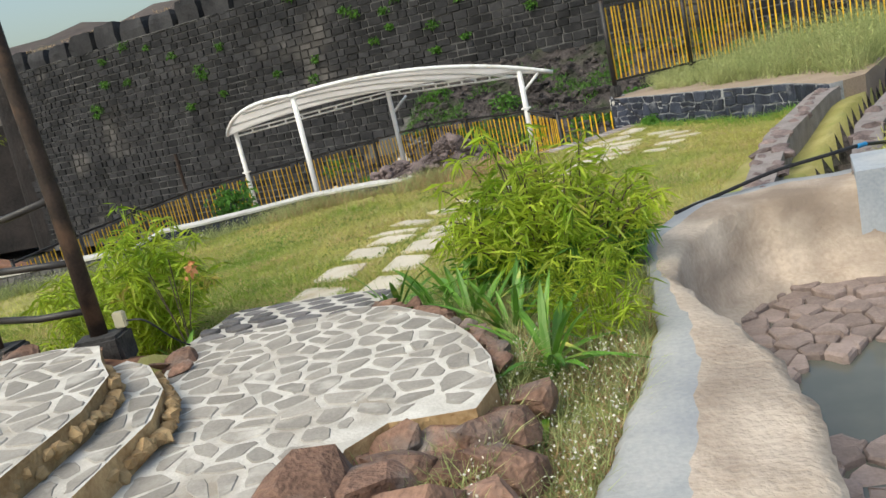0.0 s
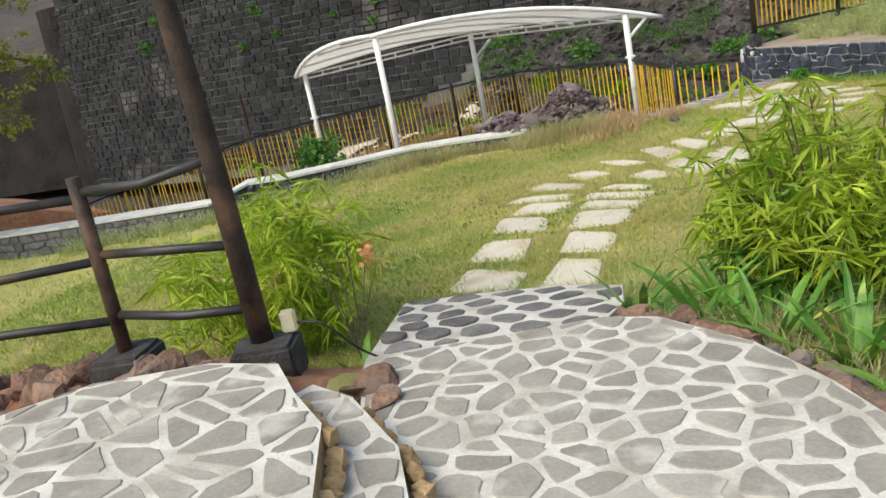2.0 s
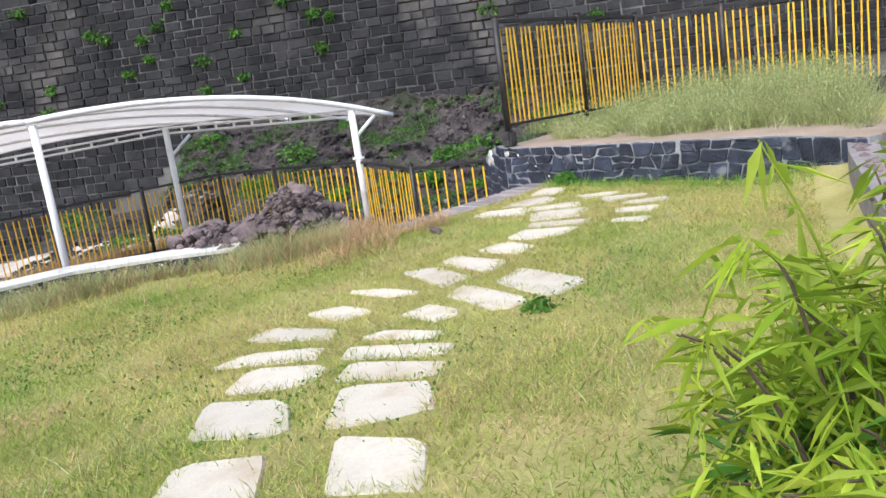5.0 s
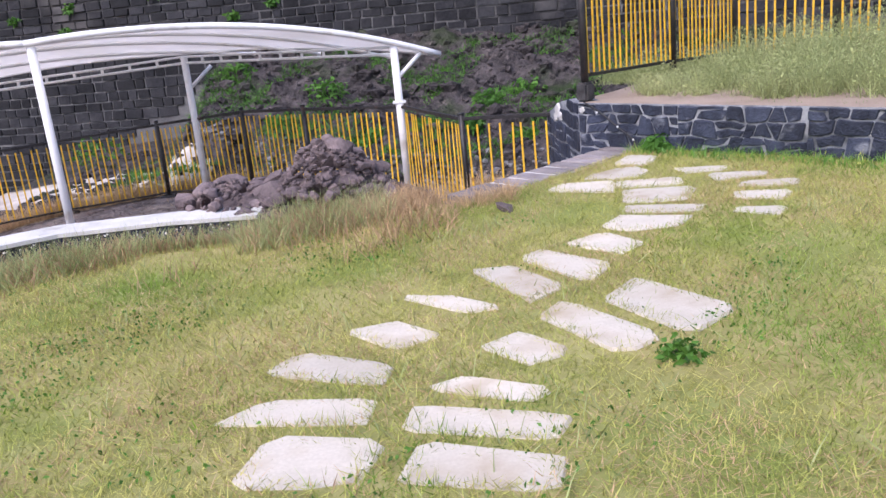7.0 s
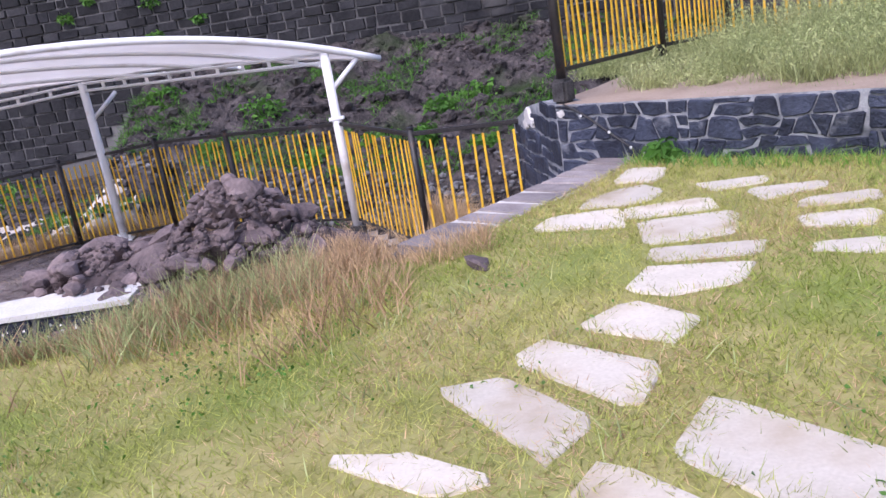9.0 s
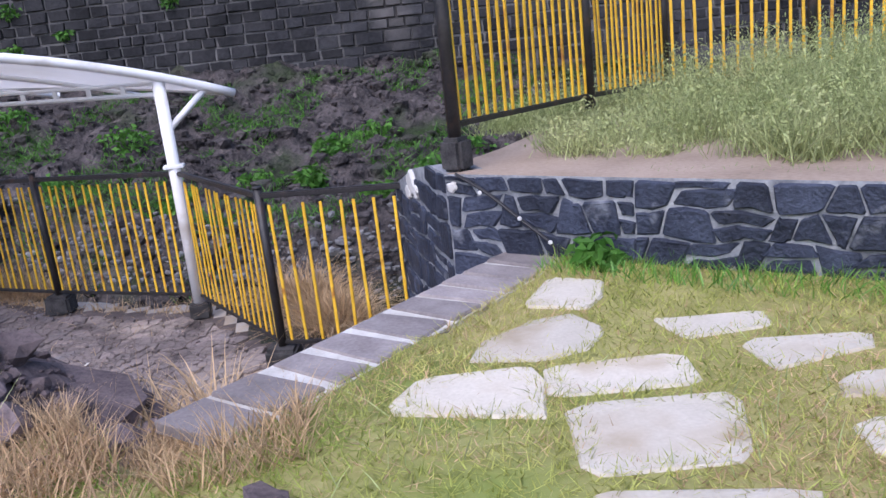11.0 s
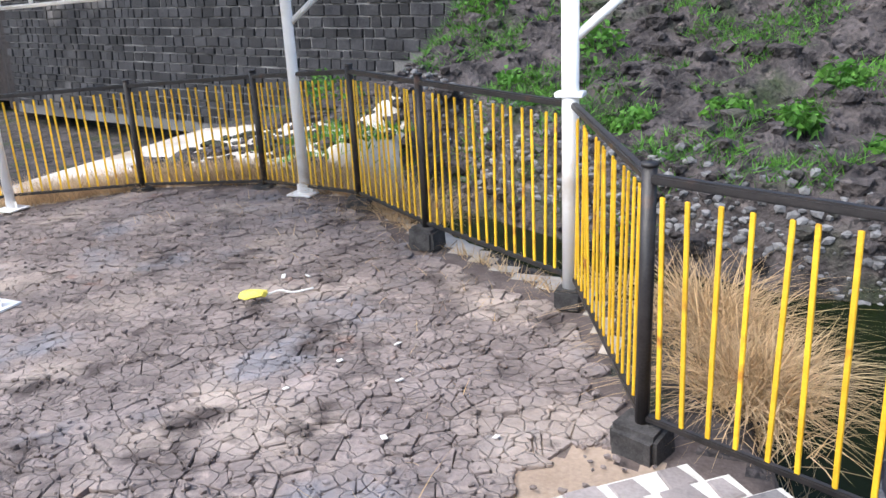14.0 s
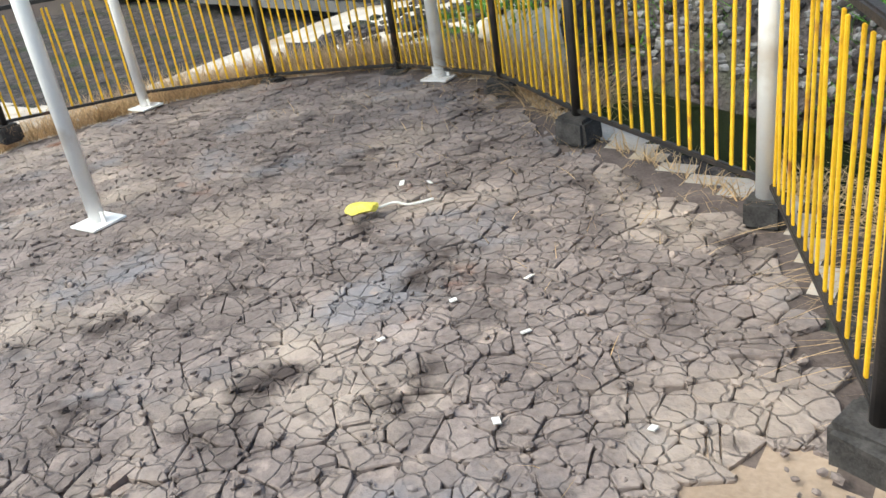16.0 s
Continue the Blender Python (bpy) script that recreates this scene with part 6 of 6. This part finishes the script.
for i, (a, b) in enumerate(zip(KERB[:-1], KERB[1:])):
    step = np.array(b) - np.array(a)
    back = np.array((step[1], -step[0])) / np.linalg.norm(step) * 0.3
    face_stones(kerb_wall, np.array(a) + back, np.array(b) + back, 0.7, min(KERB_TOP[i], KERB_TOP[i + 1]), 0.2, 0.13, 0.025, M_BASALT if i < 2 else M_DARK, 50 + i)

# smears of pale cement over the wall's corner
r = np.random.default_rng(45)
for own, a, b, spots in ((side_dark, (2.1, 12.3), (2.2, 10.74), ((0.62, 1.49, 0.11), (0.5, 1.42, 0.08), (0.75, 1.45, 0.07))),
                         (wall_dark, (2.2, 10.72), (2.97, 9.88), ((0.05, 1.61, 0.045),))):
    a, b = np.array(a), np.array(b)
    d = (b - a) / np.linalg.norm(b - a)
    for s_, zz, size in spots:
        poly = []
        for k in range(12):
            t = k * math.pi / 6
            q = size * r.uniform(0.6, 1.15)
            poly.append((q * math.cos(t), q * math.sin(t) * 0.8))
        vv, ff = slab(poly, -0.02, 0.024, 0.01, 0.002, r)
        ob = raw("mortar_patch", vv, ff, M_KERB, own, "smear of whitish cement")
        p = a + d * s_
        ob.matrix_basis = Matrix(((d[0], 0, d[1], p[0]), (d[1], 0, -d[0], p[1]), (0, 1, 0, zz), (0, 0, 0, 1)))

# dried mud plates over the terrace
r = np.random.default_rng(37)
bed_mud = empty("floor_terrace", (0, 0, 0))
tagged(bed_mud, "terrace of cracked, curled purple-brown dried mud plates", "mud floor", kind="structure")
FX, FY = [p[0] for p in FENCE[::-1]], [p[1] for p in FENCE[::-1]]
rest, count = [], 0
plates = []
for cell in cells(-8.6, 2.0, 8.8, 17.0, 0.195, 0.145, 0.003, jitter=0.52, seed=38):
    if r.uniform() < 0.4:
        c, a = np.mean(cell, 0), r.uniform(0, math.pi)
        nx_, ny_ = math.cos(a), math.sin(a)
        k = nx_ * c[0] + ny_ * c[1] + r.uniform(-0.02, 0.02)
        g = r.uniform(0.001, 0.003)
        plates += [clip_poly(cell, nx_, ny_, k - g), clip_poly(cell, -nx_, -ny_, -k - g)]
    else:
        plates.append(cell)
for cell in plates:
    if len(cell) < 3:
        continue
    mx, my = np.mean(cell, 0)
    n_ = (mx - TOP[0]) * DOWN[0] + (my - TOP[1]) * DOWN[1]
    if inside(EDGE, np.array([mx]), np.array([my]))[0] or my > np.interp(mx, FX, FY) - 0.12 or (n_ < 2.55 and mx > 0.2) or (my < 10.3 and mx > -1.2):
        continue
    if mx > 0.55 and math.hypot(mx - 0.95, my - 12.2) < 0.42:
        continue
    zz = float(ground_z(mx, my)) + 0.024 + 0.01 * float(hum(mx, my, 5.0, 2)) + r.uniform(-0.003, 0.003) - (0.012 if r.uniform() < 0.06 else 0)
    vv, ff = slab([(x - mx, y - my) for x, y in rough_poly(cell, r, 0.006, 0.16)], -0.04, 0.0, r.uniform(0.003, 0.007), 0.003, r)
    tx, ty = r.normal(0, 0.022), r.normal(0, 0.022)
    vv = [(x, y, q + x * tx + y * ty) for x, y, q in vv]
    if my < 12.9 and mx > -1.6 and count < 300:
        ob = raw("mud_plate", vv, ff, M_PLATE, bed_mud)
        ob.location = (mx, my, zz)
        count += 1
    else:
        rest.append(([(x + mx, y + my, q + zz) for x, y, q in vv], ff))
v, f = join(rest)
tagged(raw("mud_plates", v, f, M_PLATE, bed_mud), kind="stuff")

bits = []
for _ in range(2600):
    x, y = r.uniform(-7.5, 1.3), r.uniform(9.6, 16.6)
    n_ = (x - TOP[0]) * DOWN[0] + (y - TOP[1]) * DOWN[1]
    if inside(EDGE, np.array([x]), np.array([y]))[0] or y > np.interp(x, FX, FY) - 0.12 or (n_ < 2.6 and x > 0.2):
        continue
    k, s, a = int(r.integers(4)), r.uniform(0.008, 0.03), r.uniform(0, 6.28)
    zz = float(ground_z(x, y)) + 0.03
    bits.append(([(x + s * (vx * math.cos(a) - vy * math.sin(a)), y + s * (vx * math.sin(a) + vy * math.cos(a)), zz + s * vz) for vx, vy, vz in base_v[k]], base_f[k]))
v, f = join(bits)
tagged(raw("mud_clods", v, f, M_PLATE, bed_mud), kind="stuff")

# dried mud and stones in the pond
bed_pond = empty("floor_pond", (0, 0, 0))
tagged(bed_pond, "cracked pinkish mud flats in the shallow pond", "pond floor", kind="structure")
for bounds, z0, seed in (((3.1, 5.6, 1.6, 3.2), 0.78, 61), ((3.4, 5.2, -1.4, 0.55), 0.76, 62)):
    for cell in cells(*bounds, 0.2, 0.15, 0.012, seed=seed):
        mx, my = np.mean(cell, 0)
        if not inside(POOL_IN, np.array([mx]), np.array([my]))[0] or (mx - bounds[0]) > 1.2 + 0.8 * math.sin(my * 3):
            continue
        vv, ff = slab([(x - mx, y - my) for x, y in rough_poly(cell, r, 0.012)], -0.15, 0.0, 0.012, 0.008, r)
        ob = raw("mud_plate", vv, ff, M_PROCK, bed_pond)
        ob.location = (mx, my, z0 + r.uniform(-0.02, 0.03))
